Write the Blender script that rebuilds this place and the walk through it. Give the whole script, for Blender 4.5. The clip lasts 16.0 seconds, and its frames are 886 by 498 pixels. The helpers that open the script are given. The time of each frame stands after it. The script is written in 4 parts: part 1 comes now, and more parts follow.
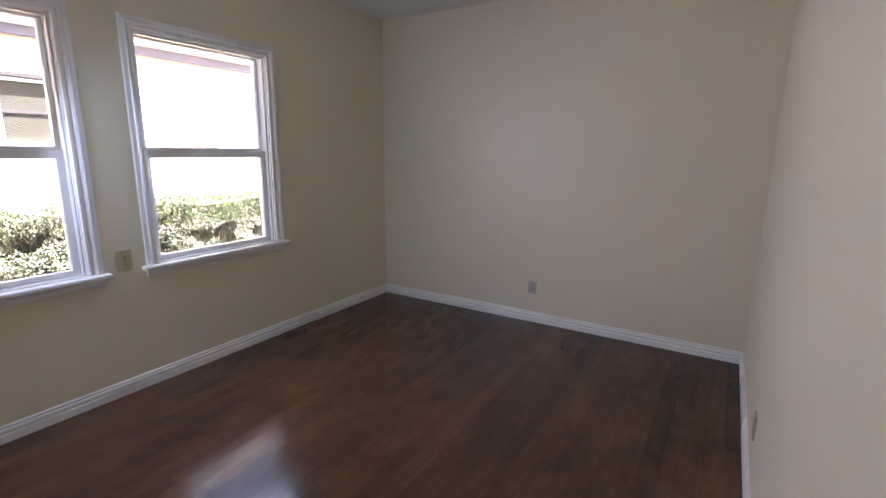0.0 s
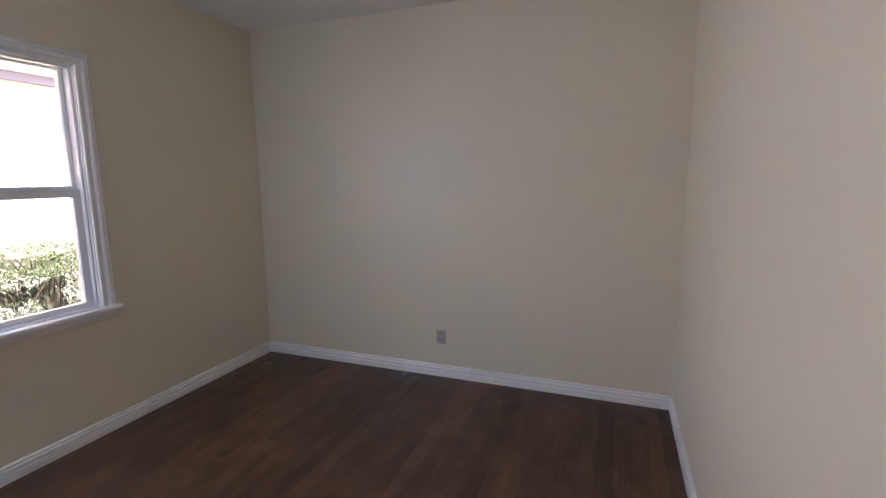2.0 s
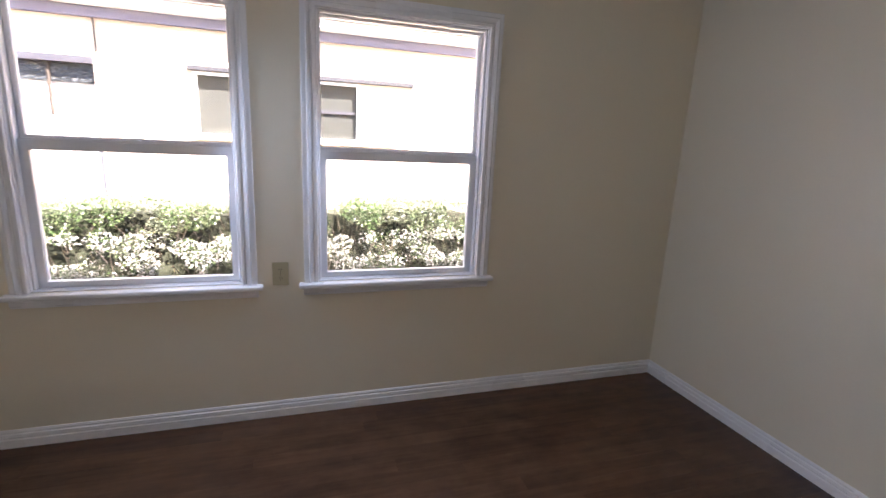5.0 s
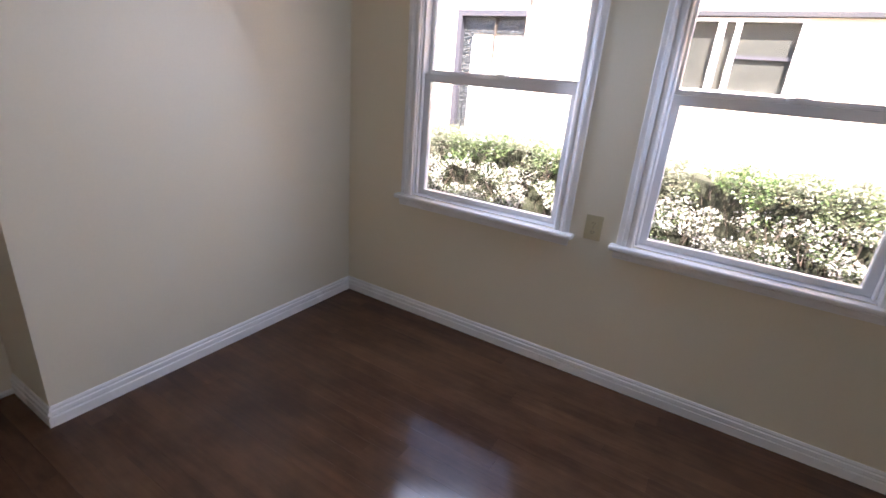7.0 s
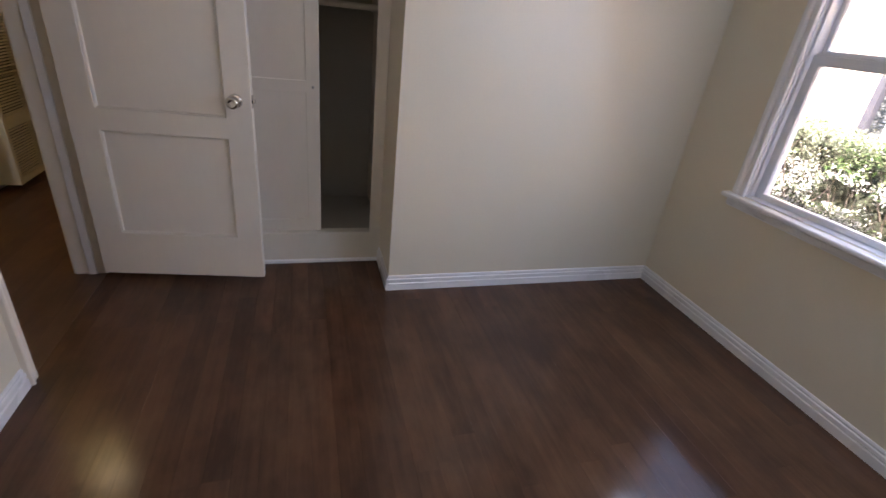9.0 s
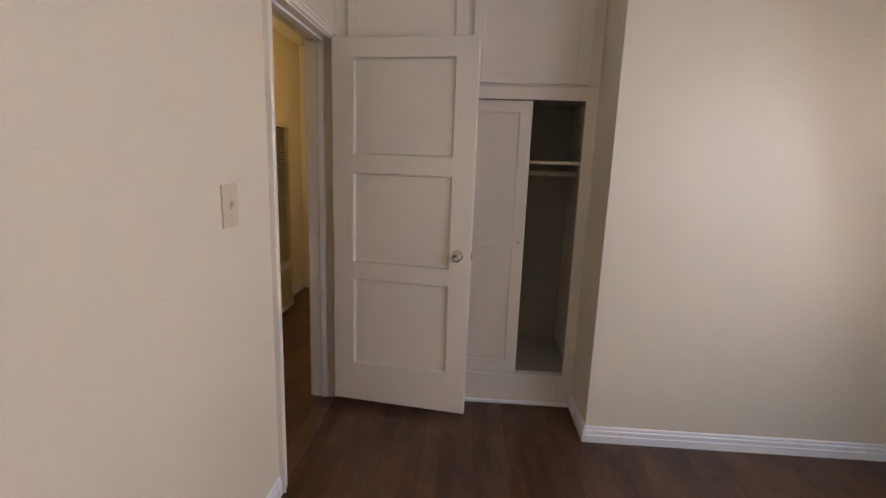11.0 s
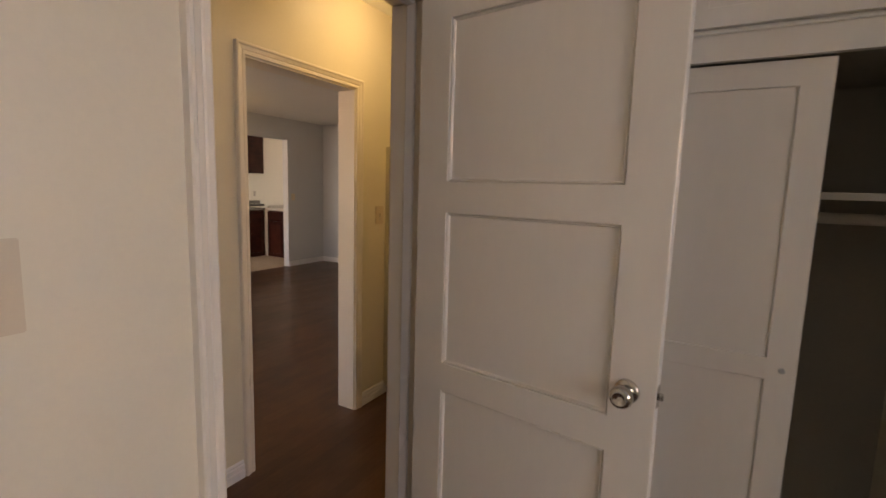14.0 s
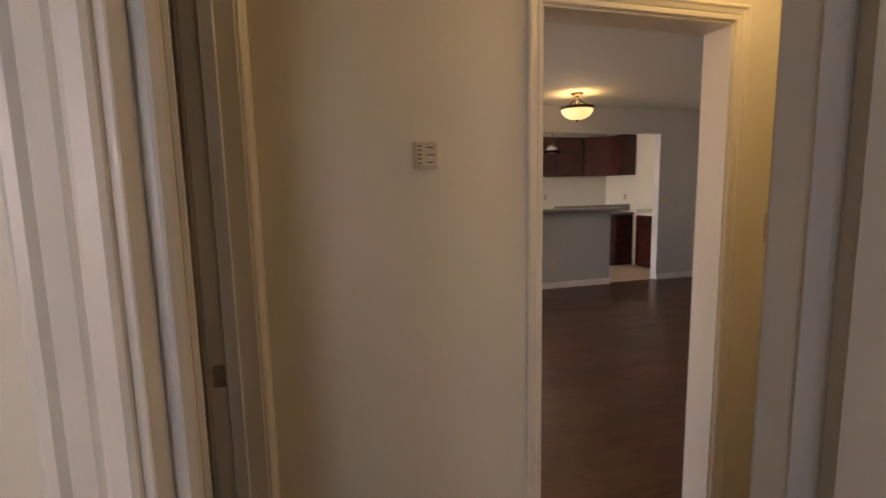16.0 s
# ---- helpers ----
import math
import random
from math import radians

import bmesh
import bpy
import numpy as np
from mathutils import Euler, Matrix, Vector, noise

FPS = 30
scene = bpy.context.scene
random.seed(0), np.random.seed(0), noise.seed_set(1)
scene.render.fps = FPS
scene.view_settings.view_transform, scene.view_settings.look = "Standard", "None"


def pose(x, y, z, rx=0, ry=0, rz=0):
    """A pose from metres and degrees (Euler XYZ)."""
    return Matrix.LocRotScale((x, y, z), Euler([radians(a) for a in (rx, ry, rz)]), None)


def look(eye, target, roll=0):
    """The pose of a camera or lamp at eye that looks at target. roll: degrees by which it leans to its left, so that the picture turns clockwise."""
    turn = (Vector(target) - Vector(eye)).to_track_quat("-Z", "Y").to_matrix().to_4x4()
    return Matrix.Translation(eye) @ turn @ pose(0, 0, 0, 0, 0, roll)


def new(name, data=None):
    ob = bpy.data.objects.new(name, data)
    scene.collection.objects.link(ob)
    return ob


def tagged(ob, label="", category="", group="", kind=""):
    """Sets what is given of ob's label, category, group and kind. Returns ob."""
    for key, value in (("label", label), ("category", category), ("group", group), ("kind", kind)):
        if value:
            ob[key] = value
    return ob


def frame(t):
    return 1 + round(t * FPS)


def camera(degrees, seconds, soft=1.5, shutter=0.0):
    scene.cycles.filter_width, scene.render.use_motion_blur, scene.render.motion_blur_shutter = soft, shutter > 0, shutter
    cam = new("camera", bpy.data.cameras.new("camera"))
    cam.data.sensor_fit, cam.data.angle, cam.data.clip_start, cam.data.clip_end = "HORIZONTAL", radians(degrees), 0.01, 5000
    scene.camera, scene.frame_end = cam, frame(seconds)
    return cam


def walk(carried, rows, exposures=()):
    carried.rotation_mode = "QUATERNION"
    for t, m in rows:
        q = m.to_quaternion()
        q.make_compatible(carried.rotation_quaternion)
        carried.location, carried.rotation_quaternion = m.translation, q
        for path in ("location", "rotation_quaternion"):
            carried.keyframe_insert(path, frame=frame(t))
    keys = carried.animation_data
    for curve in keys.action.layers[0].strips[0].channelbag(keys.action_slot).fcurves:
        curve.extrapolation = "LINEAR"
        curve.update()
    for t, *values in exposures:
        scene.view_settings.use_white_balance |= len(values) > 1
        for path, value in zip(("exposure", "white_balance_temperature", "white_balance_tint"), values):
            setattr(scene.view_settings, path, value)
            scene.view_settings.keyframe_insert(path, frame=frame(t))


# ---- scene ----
cam = camera(87.0, 16.0, soft=1.4, shutter=0.2)
PATH = [
    (0, (2.874, 0.26, 1.414), (1.856, 1.932, 1.002), 0.6),
    (0.5, (2.838, 0.383, 1.409), (1.883, 2.095, 1.014), -0.6),
    (1, (2.809, 0.535, 1.406), (1.964, 2.318, 1.078), -1.2),
    (1.5, (2.791, 0.669, 1.442), (2.033, 2.494, 1.137), -1.1),
    (2, (2.71, 0.827, 1.445), (2.02, 2.68, 1.142), -0.5),
    (2.5, (2.63, 0.966, 1.463), (1.892, 2.799, 1.151), 0.5),
    (3, (2.606, 1.115, 1.469), (1.616, 2.817, 1.119), 0.9),
    (3.5, (2.596, 1.283, 1.517), (1.258, 2.714, 1.114), 1.9),
    (4, (2.532, 1.368, 1.505), (0.978, 2.551, 1.073), 1.8),
    (4.2, (2.491, 1.4, 1.49), (0.878, 2.504, 1.066), 2.0),
    (6.3, (2.319, 1.902, 1.435), (0.474, 1.405, 0.844), 2.4),
    (6.5, (2.295, 1.916, 1.426), (0.499, 1.292, 0.805), 2.5),
    (7, (2.156, 1.979, 1.398), (0.54, 1.031, 0.7), 4.8),
    (7.5, (2.091, 1.985, 1.357), (0.684, 0.807, 0.562), 6.0),
    (8, (2.06, 2.054, 1.339), (0.904, 0.634, 0.536), 6.9),
    (8.5, (2.091, 2.139, 1.365), (1.225, 0.532, 0.549), 6.6),
    (9, (2.084, 2.176, 1.373), (1.526, 0.473, 0.487), 6.8),
    (9.5, (2.163, 2.2, 1.367), (1.837, 0.461, 0.435), 5.7),
    (10, (2.297, 2.272, 1.398), (2.19, 0.434, 0.617), 4.0),
    (10.2, (2.343, 2.314, 1.417), (2.291, 0.433, 0.74), 3.4),
    (12.3, (2.26, 1.929, 1.452), (2.613, -0.023, 1.192), 2.3),
    (12.5, (2.255, 1.826, 1.445), (2.649, -0.116, 1.172), 2.4),
    (13, (2.265, 1.571, 1.447), (2.708, -0.368, 1.235), 1.4),
    (13.5, (2.235, 1.309, 1.431), (2.881, -0.567, 1.186), 0.4),
    (14, (2.241, 1.071, 1.429), (3.21, -0.659, 1.17), 1.7),
    (14.5, (2.358, 0.834, 1.409), (3.585, -0.716, 1.11), 2.5),
    (15, (2.506, 0.656, 1.409), (3.975, -0.672, 1.126), 2.5),
    (15.5, (2.61, 0.482, 1.414), (4.341, -0.486, 1.16), 0.2),
    (16, (2.698, 0.357, 1.418), (4.606, -0.185, 1.164), -1.2),
]
walk(cam, [(t, look(eye, target, roll)) for t, eye, target, roll in PATH], exposures=[(0.0, 3.73, 6800, 22), (4.2, 3.73, 6750, 22), (8.0, 3.66, 6800, 23), (9.5, 3.88, 6950, 23), (10.2, 3.93, 7300, 24), (12.3, 3.78, 8300, 25), (13.5, 3.7, 8500, 25), (15.0, 3.58, 8300, 25), (16.0, 3.6, 7800, 25)])

# ---- world, sun, large lights ----
world = bpy.data.worlds.new("sky")
scene.world = world
world.use_nodes = True
wn = world.node_tree.nodes
sky = wn.new("ShaderNodeTexSky")
sky.sky_type, sky.sun_disc = "NISHITA", False
SUN = Vector((0.46, 0.28, 0.84)).normalized()
sky.sun_elevation = math.asin(SUN.z)
sky.sun_rotation = math.atan2(SUN.x, SUN.y)
world.node_tree.links.new(sky.outputs[0], wn["Background"].inputs[0])
wn["Background"].inputs[1].default_value = 0.08
sun = new("sun", bpy.data.lights.new("sun", "SUN"))
sun.data.energy, sun.data.angle, sun.data.color = 5.0, radians(0.53), (1.0, 0.95, 0.88)
sun.matrix_world = look(SUN * 30, (0, 0, 0))


def bulb(name, at, watts, colour, radius):
    ob = new(name, bpy.data.lights.new(name, "POINT"))
    ob.data.energy, ob.data.color, ob.data.shadow_soft_size = watts, colour, radius
    ob.location = at
    return ob


# skylight in each window's opening
for wy, ty, watts in ((2.13, 1.2, 0.76), (0.905, 1.9, 1.12)):
    ol = new("opening_skylight", bpy.data.lights.new("opening_skylight", "AREA"))
    ol.data.shape, ol.data.size, ol.data.size_y = "RECTANGLE", 0.50, 0.70
    ol.data.energy, ol.data.color = watts, (0.52, 0.70, 1.0)
    ol.matrix_world = look((0.17, wy, 1.55), (2.0, ty, 0.95))
# area lamps added at unseen openings to light the living room and the kitchen
for at, to, w, h, watts in (((6.4, 3.24, 1.45), (6.2, -3.0, 1.1), 1.55, 1.25, 1.2), ((9.95, 0.94, 1.575), (9.95, -3, 1.3), 1.8, 1.2, 3.0)):
    dl = new("added_daylight", bpy.data.lights.new("added_daylight", "AREA"))
    dl.data.shape, dl.data.size, dl.data.size_y = "RECTANGLE", w, h
    dl.data.energy, dl.data.color = watts, (0.90, 0.94, 1.0)
    dl.matrix_world = look(at, to)
bulb("hall_bulb", (3.74, -1.10, 2.26), 0.30, (1.0, 0.75, 0.30), 0.17)
bulb("living_bulb", (7.69, -2.735, 2.38), 0.38, (1.0, 0.76, 0.36), 0.06)

# ---- materials ----


def node_mat(name):
    m = bpy.data.materials.new(name)
    m.use_nodes = True
    nt = m.node_tree
    return m, nt, nt.nodes["Principled BSDF"]


def add(nt, kind, **values):
    n = nt.nodes.new(kind)
    for k, v in values.items():
        n.inputs[k].default_value = v
    return n


def coords(nt, scale=(1, 1, 1)):
    tc = nt.nodes.new("ShaderNodeTexCoord")
    mp = nt.nodes.new("ShaderNodeMapping")
    mp.inputs["Scale"].default_value = scale
    nt.links.new(tc.outputs["Object"], mp.inputs["Vector"])
    return mp.outputs[0]


def paint(name, colour, rough=0.5, vary=0.05, big=0.8, fine=60.0, bump=0.05, metal=0.0, stretch=(1, 1, 1), coat=0.0, dist=0.002):
    """A painted or plain surface: broad patches, fine grain and slight relief."""
    m, nt, b = node_mat(name)
    v = coords(nt, stretch)
    n1 = add(nt, "ShaderNodeTexNoise", Scale=big, Detail=3.0)
    n2 = add(nt, "ShaderNodeTexNoise", Scale=fine, Detail=4.0, Roughness=0.6)
    nt.links.new(v, n1.inputs["Vector"])
    nt.links.new(v, n2.inputs["Vector"])
    mix = add(nt, "ShaderNodeMath", **{})
    mix.operation = "MULTIPLY_ADD"
    mix.inputs[1].default_value = 0.65
    nt.links.new(n1.outputs["Fac"], mix.inputs[0])
    half = nt.nodes.new("ShaderNodeMath")
    half.operation = "MULTIPLY"
    half.inputs[1].default_value = 0.35
    nt.links.new(n2.outputs["Fac"], half.inputs[0])
    nt.links.new(half.outputs[0], mix.inputs[2])
    ramp = nt.nodes.new("ShaderNodeValToRGB")
    e = ramp.color_ramp.elements
    e[0].position, e[1].position = 0.3, 0.7
    e[0].color = (*[c * (1 - vary) for c in colour], 1)
    e[1].color = (*[min(1, c * (1 + vary)) for c in colour], 1)
    nt.links.new(mix.outputs[0], ramp.inputs[0])
    nt.links.new(ramp.outputs[0], b.inputs["Base Color"])
    r = nt.nodes.new("ShaderNodeMapRange")
    r.inputs["To Min"].default_value = max(0.02, rough - 0.06)
    r.inputs["To Max"].default_value = min(1, rough + 0.06)
    nt.links.new(n1.outputs["Fac"], r.inputs["Value"])
    nt.links.new(r.outputs[0], b.inputs["Roughness"])
    b.inputs["Metallic"].default_value = metal
    b.inputs["Coat Weight"].default_value = coat
    if bump:
        bp = add(nt, "ShaderNodeBump", Strength=bump, Distance=dist)
        nt.links.new(n2.outputs["Fac"], bp.inputs["Height"])
        nt.links.new(bp.outputs[0], b.inputs["Normal"])
    return m


def wood(name, dark, light, rough, per_object=True, spread=0.10, scale=1.0, gloss_bump=0.025):
    """Stained boards: grain along y, tone by board, worn varnish."""
    m, nt, b = node_mat(name)
    v = coords(nt, (14 * scale, 0.9 * scale, 14 * scale))
    if per_object:
        info = nt.nodes.new("ShaderNodeObjectInfo")
        rnd = info.outputs["Random"]
    else:
        info = nt.nodes.new("ShaderNodeNewGeometry")
        rnd = info.outputs["Random Per Island"]
    shift = nt.nodes.new("ShaderNodeVectorMath")
    shift.operation = "ADD"
    comb = nt.nodes.new("ShaderNodeCombineXYZ")
    mul = nt.nodes.new("ShaderNodeMath")
    mul.operation = "MULTIPLY"
    mul.inputs[1].default_value = 37.0
    nt.links.new(rnd, mul.inputs[0])
    for k in "XYZ":
        nt.links.new(mul.outputs[0], comb.inputs[k])
    nt.links.new(v, shift.inputs[0])
    nt.links.new(comb.outputs[0], shift.inputs[1])
    grain = add(nt, "ShaderNodeTexNoise", Scale=3.2, Detail=6.0, Roughness=0.62, Distortion=0.35)
    nt.links.new(shift.outputs[0], grain.inputs["Vector"])
    pos = nt.nodes.new("ShaderNodeNewGeometry")
    flat = nt.nodes.new("ShaderNodeMapping")
    flat.inputs["Scale"].default_value = (1.5, 0.8, 1)
    nt.links.new(pos.outputs["Position"], flat.inputs["Vector"])

    def weigh(value, factor, plus=None):
        n = nt.nodes.new("ShaderNodeMath")
        n.operation = "MULTIPLY_ADD"
        n.inputs[1].default_value, n.inputs[2].default_value = factor, 0.0
        nt.links.new(value, n.inputs[0])
        if plus is not None:
            nt.links.new(plus, n.inputs[2])
        return n.outputs[0]

    broad = add(nt, "ShaderNodeTexNoise", Scale=1.3, Detail=3.0, Roughness=0.55)
    blotch = add(nt, "ShaderNodeTexNoise", Scale=6.0, Detail=4.0, Roughness=0.6)
    for n in (broad, blotch):
        nt.links.new(flat.outputs[0], n.inputs["Vector"])
    tone = weigh(grain.outputs["Fac"], 0.24, weigh(rnd, spread, weigh(broad.outputs["Fac"], 0.45, weigh(blotch.outputs["Fac"], 0.36))))
    ramp = nt.nodes.new("ShaderNodeValToRGB")
    e = ramp.color_ramp.elements
    e[0].position, e[1].position = 0.45, 0.78
    e[0].color, e[1].color = (*dark, 1), (*light, 1)
    nt.links.new(tone, ramp.inputs[0])
    nt.links.new(ramp.outputs[0], b.inputs["Base Color"])
    wear = add(nt, "ShaderNodeTexNoise", Scale=2.3, Detail=2.0, Roughness=0.5)
    nt.links.new(flat.outputs[0], wear.inputs["Vector"])
    r = nt.nodes.new("ShaderNodeMapRange")
    r.inputs["From Min"].default_value, r.inputs["From Max"].default_value = 0.3, 0.75
    r.inputs["To Min"].default_value, r.inputs["To Max"].default_value = rough - 0.02, rough + 0.05
    nt.links.new(wear.outputs["Fac"], r.inputs["Value"])
    nt.links.new(r.outputs[0], b.inputs["Roughness"])
    bp = add(nt, "ShaderNodeBump", Strength=gloss_bump, Distance=0.002)
    nt.links.new(grain.outputs["Fac"], bp.inputs["Height"])
    nt.links.new(bp.outputs[0], b.inputs["Normal"])
    b.inputs["Specular IOR Level"].default_value = 0.34
    return m


def glass(name, tint=(1, 1, 1), rough=0.0):
    m, nt, b = node_mat(name)
    b.inputs["Base Color"].default_value = (*tint, 1)
    b.inputs["Transmission Weight"].default_value = 1.0
    b.inputs["Roughness"].default_value = rough
    b.inputs["IOR"].default_value = 1.45
    return m


def glow(name, colour, strength, base=(0.9, 0.85, 0.7)):
    m, nt, b = node_mat(name)
    b.inputs["Base Color"].default_value = (*base, 1)
    b.inputs["Emission Color"].default_value = (*colour, 1)
    n = add(nt, "ShaderNodeTexNoise", Scale=9.0, Detail=3.0)
    nt.links.new(coords(nt), n.inputs["Vector"])
    r = nt.nodes.new("ShaderNodeMapRange")
    r.inputs["To Min"].default_value, r.inputs["To Max"].default_value = strength * 0.75, strength * 1.25
    nt.links.new(n.outputs["Fac"], r.inputs["Value"])
    nt.links.new(r.outputs[0], b.inputs["Emission Strength"])
    return m


M_WALL = paint("cream_wall_paint", (0.825, 0.742, 0.585), 0.40, 0.035, 0.7, 90, 0.10, dist=0.003)
M_HALL = paint("hall_wall_paint", (0.82, 0.745, 0.59), 0.40, 0.035, 0.7, 90, 0.10, dist=0.003)
M_CEIL = paint("white_ceiling_paint", (0.87, 0.85, 0.80), 0.7, 0.03, 0.6, 120, 0.15)
M_TRIM = paint("white_trim_gloss", (0.90, 0.88, 0.87), 0.28, 0.02, 1.5, 70, 0.012)
M_DOOR = paint("white_door_enamel", (0.88, 0.80, 0.685), 0.30, 0.03, 1.2, 45, 0.06, stretch=(1, 1, 0.3))
M_VINYL = paint("white_vinyl", (0.89, 0.88, 0.89), 0.32, 0.02, 2.0, 80, 0.03)
# closet recess: its shade is put into this darker tone
M_CLOSET = paint("closet_inside_shaded", (0.50, 0.44, 0.35), 0.6, 0.06, 1.5, 60, 0.1)
M_FLOOR = wood("dark_stained_oak", (0.066, 0.0305, 0.0185), (0.158, 0.076, 0.0390), 0.14)
M_FLOOR_J = wood("dark_stained_oak_joined", (0.066, 0.0305, 0.0185), (0.158, 0.076, 0.0390), 0.31, per_object=False)
M_SUB = paint("subfloor", (0.02, 0.012, 0.008), 0.7, 0.2)
M_ALMOND = paint("almond_plastic", (0.55, 0.47, 0.29), 0.35, 0.04, 4, 90, 0.03)
M_PLATE = paint("cream_plastic", (0.74, 0.62, 0.46), 0.35, 0.03, 4, 90, 0.03)
M_GREYPLATE = paint("beige_plastic", (0.50, 0.46, 0.40), 0.35, 0.03, 4, 90, 0.03)
M_SLOT = paint("dark_slot", (0.03, 0.026, 0.022), 0.6, 0.1)
M_NICKEL = paint("satin_nickel", (0.62, 0.58, 0.52), 0.20, 0.05, 8, 140, 0.04, metal=1.0)
M_BRONZE = paint("dark_bronze", (0.10, 0.07, 0.05), 0.35, 0.15, 8, 90, 0.05, metal=1.0)
M_GLASS = glass("clear_pane")
M_HEATER = paint("heater_enamel", (0.66, 0.60, 0.44), 0.36, 0.04, 2, 70, 0.04)
M_GRILLE = paint("grille_shadow", (0.10, 0.09, 0.07), 0.5, 0.1)
M_GREYWALL = paint("grey_living_paint", (0.62, 0.62, 0.625), 0.5, 0.03, 0.7, 90, 0.1)
M_KITWALL = paint("white_kitchen_paint", (0.78, 0.75, 0.66), 0.45, 0.03, 0.8, 90, 0.08)
M_CHERRY = wood("dark_cherry", (0.030, 0.007, 0.005), (0.115, 0.030, 0.018), 0.30, per_object=True, scale=0.5)
M_COUNTER = paint("grey_stone_counter", (0.22, 0.215, 0.20), 0.22, 0.35, 6, 140, 0.04)
M_TILE = paint("beige_floor_tile", (0.46, 0.37, 0.27), 0.35, 0.12, 3, 50, 0.05)
M_BOWL = glow("lit_amber_bowl", (1.0, 0.68, 0.28), 0.10)
M_HALLGLOW = glow("lit_white_dome", (1.0, 0.88, 0.62), 0.6)
M_TUBE = glow("kitchen_tube", (1.0, 0.94, 0.82), 0.75)
M_STUCCO = paint("white_stucco", (0.80, 0.67, 0.53), 0.9, 0.05, 1.2, 220, 0.5, dist=0.006)
M_GUTTER = paint("white_gutter", (0.76, 0.75, 0.74), 0.5, 0.05, 2, 60, 0.1)
M_DRYLEAF = paint("dry_leaf", (0.50, 0.49, 0.475), 0.6, 0.35, 9, 60, 0.1)
# lilac-grey lowered so that the colour holds the gutter's shade
M_FASCIA = paint("shaded_lilac_fascia", (0.20, 0.19, 0.265), 0.6, 0.05, 2, 60, 0.1)
M_ROOF = paint("grey_shingle", (0.22, 0.20, 0.19), 0.9, 0.3, 4, 60, 0.5)
M_NBFRAME = paint("neighbour_frame", (0.048, 0.048, 0.060), 0.5, 0.05, 3, 80, 0.05)
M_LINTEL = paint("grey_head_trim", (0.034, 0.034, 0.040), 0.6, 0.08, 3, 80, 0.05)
M_NBWHITE = paint("neighbour_white_frame", (0.78, 0.77, 0.76), 0.5, 0.04, 3, 80, 0.05)
M_NBGLASS = paint("neighbour_dark_glass", (0.052, 0.055, 0.050), 0.08, 0.25, 1.5, 20, 0.0)
M_BACKING = paint("white_backing", (0.80, 0.80, 0.80), 0.8, 0.05, 3, 60, 0.1)
M_EARTH = paint("dry_earth", (0.27, 0.21, 0.15), 0.95, 0.3, 2.5, 40, 0.6, dist=0.02)
M_CONCRETE = paint("pale_concrete", (0.28, 0.265, 0.245), 0.9, 0.12, 2, 70, 0.3, dist=0.005)
# near-black green standing for the shade deep in the hedge
M_CORE = paint("hedge_depth_shade", (0.022, 0.026, 0.013), 0.9, 0.3, 10, 60, 0.3)
M_TWIG = paint("grey_twig", (0.06, 0.045, 0.035), 0.8, 0.25, 10, 90, 0.2)


def leaf_mat():
    m, nt, b = node_mat("hedge_leaf")
    g = nt.nodes.new("ShaderNodeNewGeometry")
    ramp = nt.nodes.new("ShaderNodeValToRGB")
    e = ramp.color_ramp.elements
    e[0].color, e[1].color = (0.020, 0.050, 0.012, 1), (0.19, 0.215, 0.14, 1)
    for at, col in ((0.45, (0.048, 0.100, 0.024, 1)), (0.62, (0.100, 0.170, 0.050, 1))):
        mid = e.new(at)
        mid.color = col
    nt.links.new(g.outputs["Random Per Island"], ramp.inputs[0])
    n = add(nt, "ShaderNodeTexNoise", Scale=2.2, Detail=3.0)
    nt.links.new(coords(nt), n.inputs["Vector"])
    mx = nt.nodes.new("ShaderNodeMixRGB")
    mx.blend_type = "MIX"
    mx.inputs[2].default_value = (0.22, 0.205, 0.18, 1)
    r = nt.nodes.new("ShaderNodeMapRange")
    r.inputs["From Min"].default_value, r.inputs["From Max"].default_value = 0.46, 0.60
    r.inputs["To Max"].default_value = 0.5
    nt.links.new(n.outputs["Fac"], r.inputs["Value"])
    nt.links.new(r.outputs[0], mx.inputs[0])
    nt.links.new(ramp.outputs[0], mx.inputs[1])
    nt.links.new(mx.outputs[0], b.inputs["Base Color"])
    b.inputs["Roughness"].default_value = 0.32
    return m


M_LEAF = leaf_mat()


def ripple_glass():
    m, nt, b = node_mat("rippled_blue_glass")
    b.inputs["Roughness"].default_value = 0.12
    v = add(nt, "ShaderNodeTexVoronoi", Scale=34.0)
    nt.links.new(coords(nt, (1, 1, 1.8)), v.inputs["Vector"])
    ramp = nt.nodes.new("ShaderNodeValToRGB")
    e = ramp.color_ramp.elements
    e[0].color, e[1].color = (0.16, 0.17, 0.175, 1), (0.016, 0.02, 0.023, 1)
    e[1].position = 0.6
    nt.links.new(v.outputs["Distance"], ramp.inputs[0])
    nt.links.new(ramp.outputs[0], b.inputs["Base Color"])
    bp = add(nt, "ShaderNodeBump", Strength=0.6, Distance=0.01)
    nt.links.new(v.outputs["Distance"], bp.inputs["Height"])
    nt.links.new(bp.outputs[0], b.inputs["Normal"])
    return m


M_RIPPLE = ripple_glass()

# ---- mesh tools ----


def mesh_of(bm, name, material, smooth=False):
    bmesh.ops.recalc_face_normals(bm, faces=bm.faces)
    me = bpy.data.meshes.new(name)
    bm.to_mesh(me)
    bm.free()
    me.materials.append(material)
    if smooth:
        for p in me.polygons:
            p.use_smooth = True
    return me


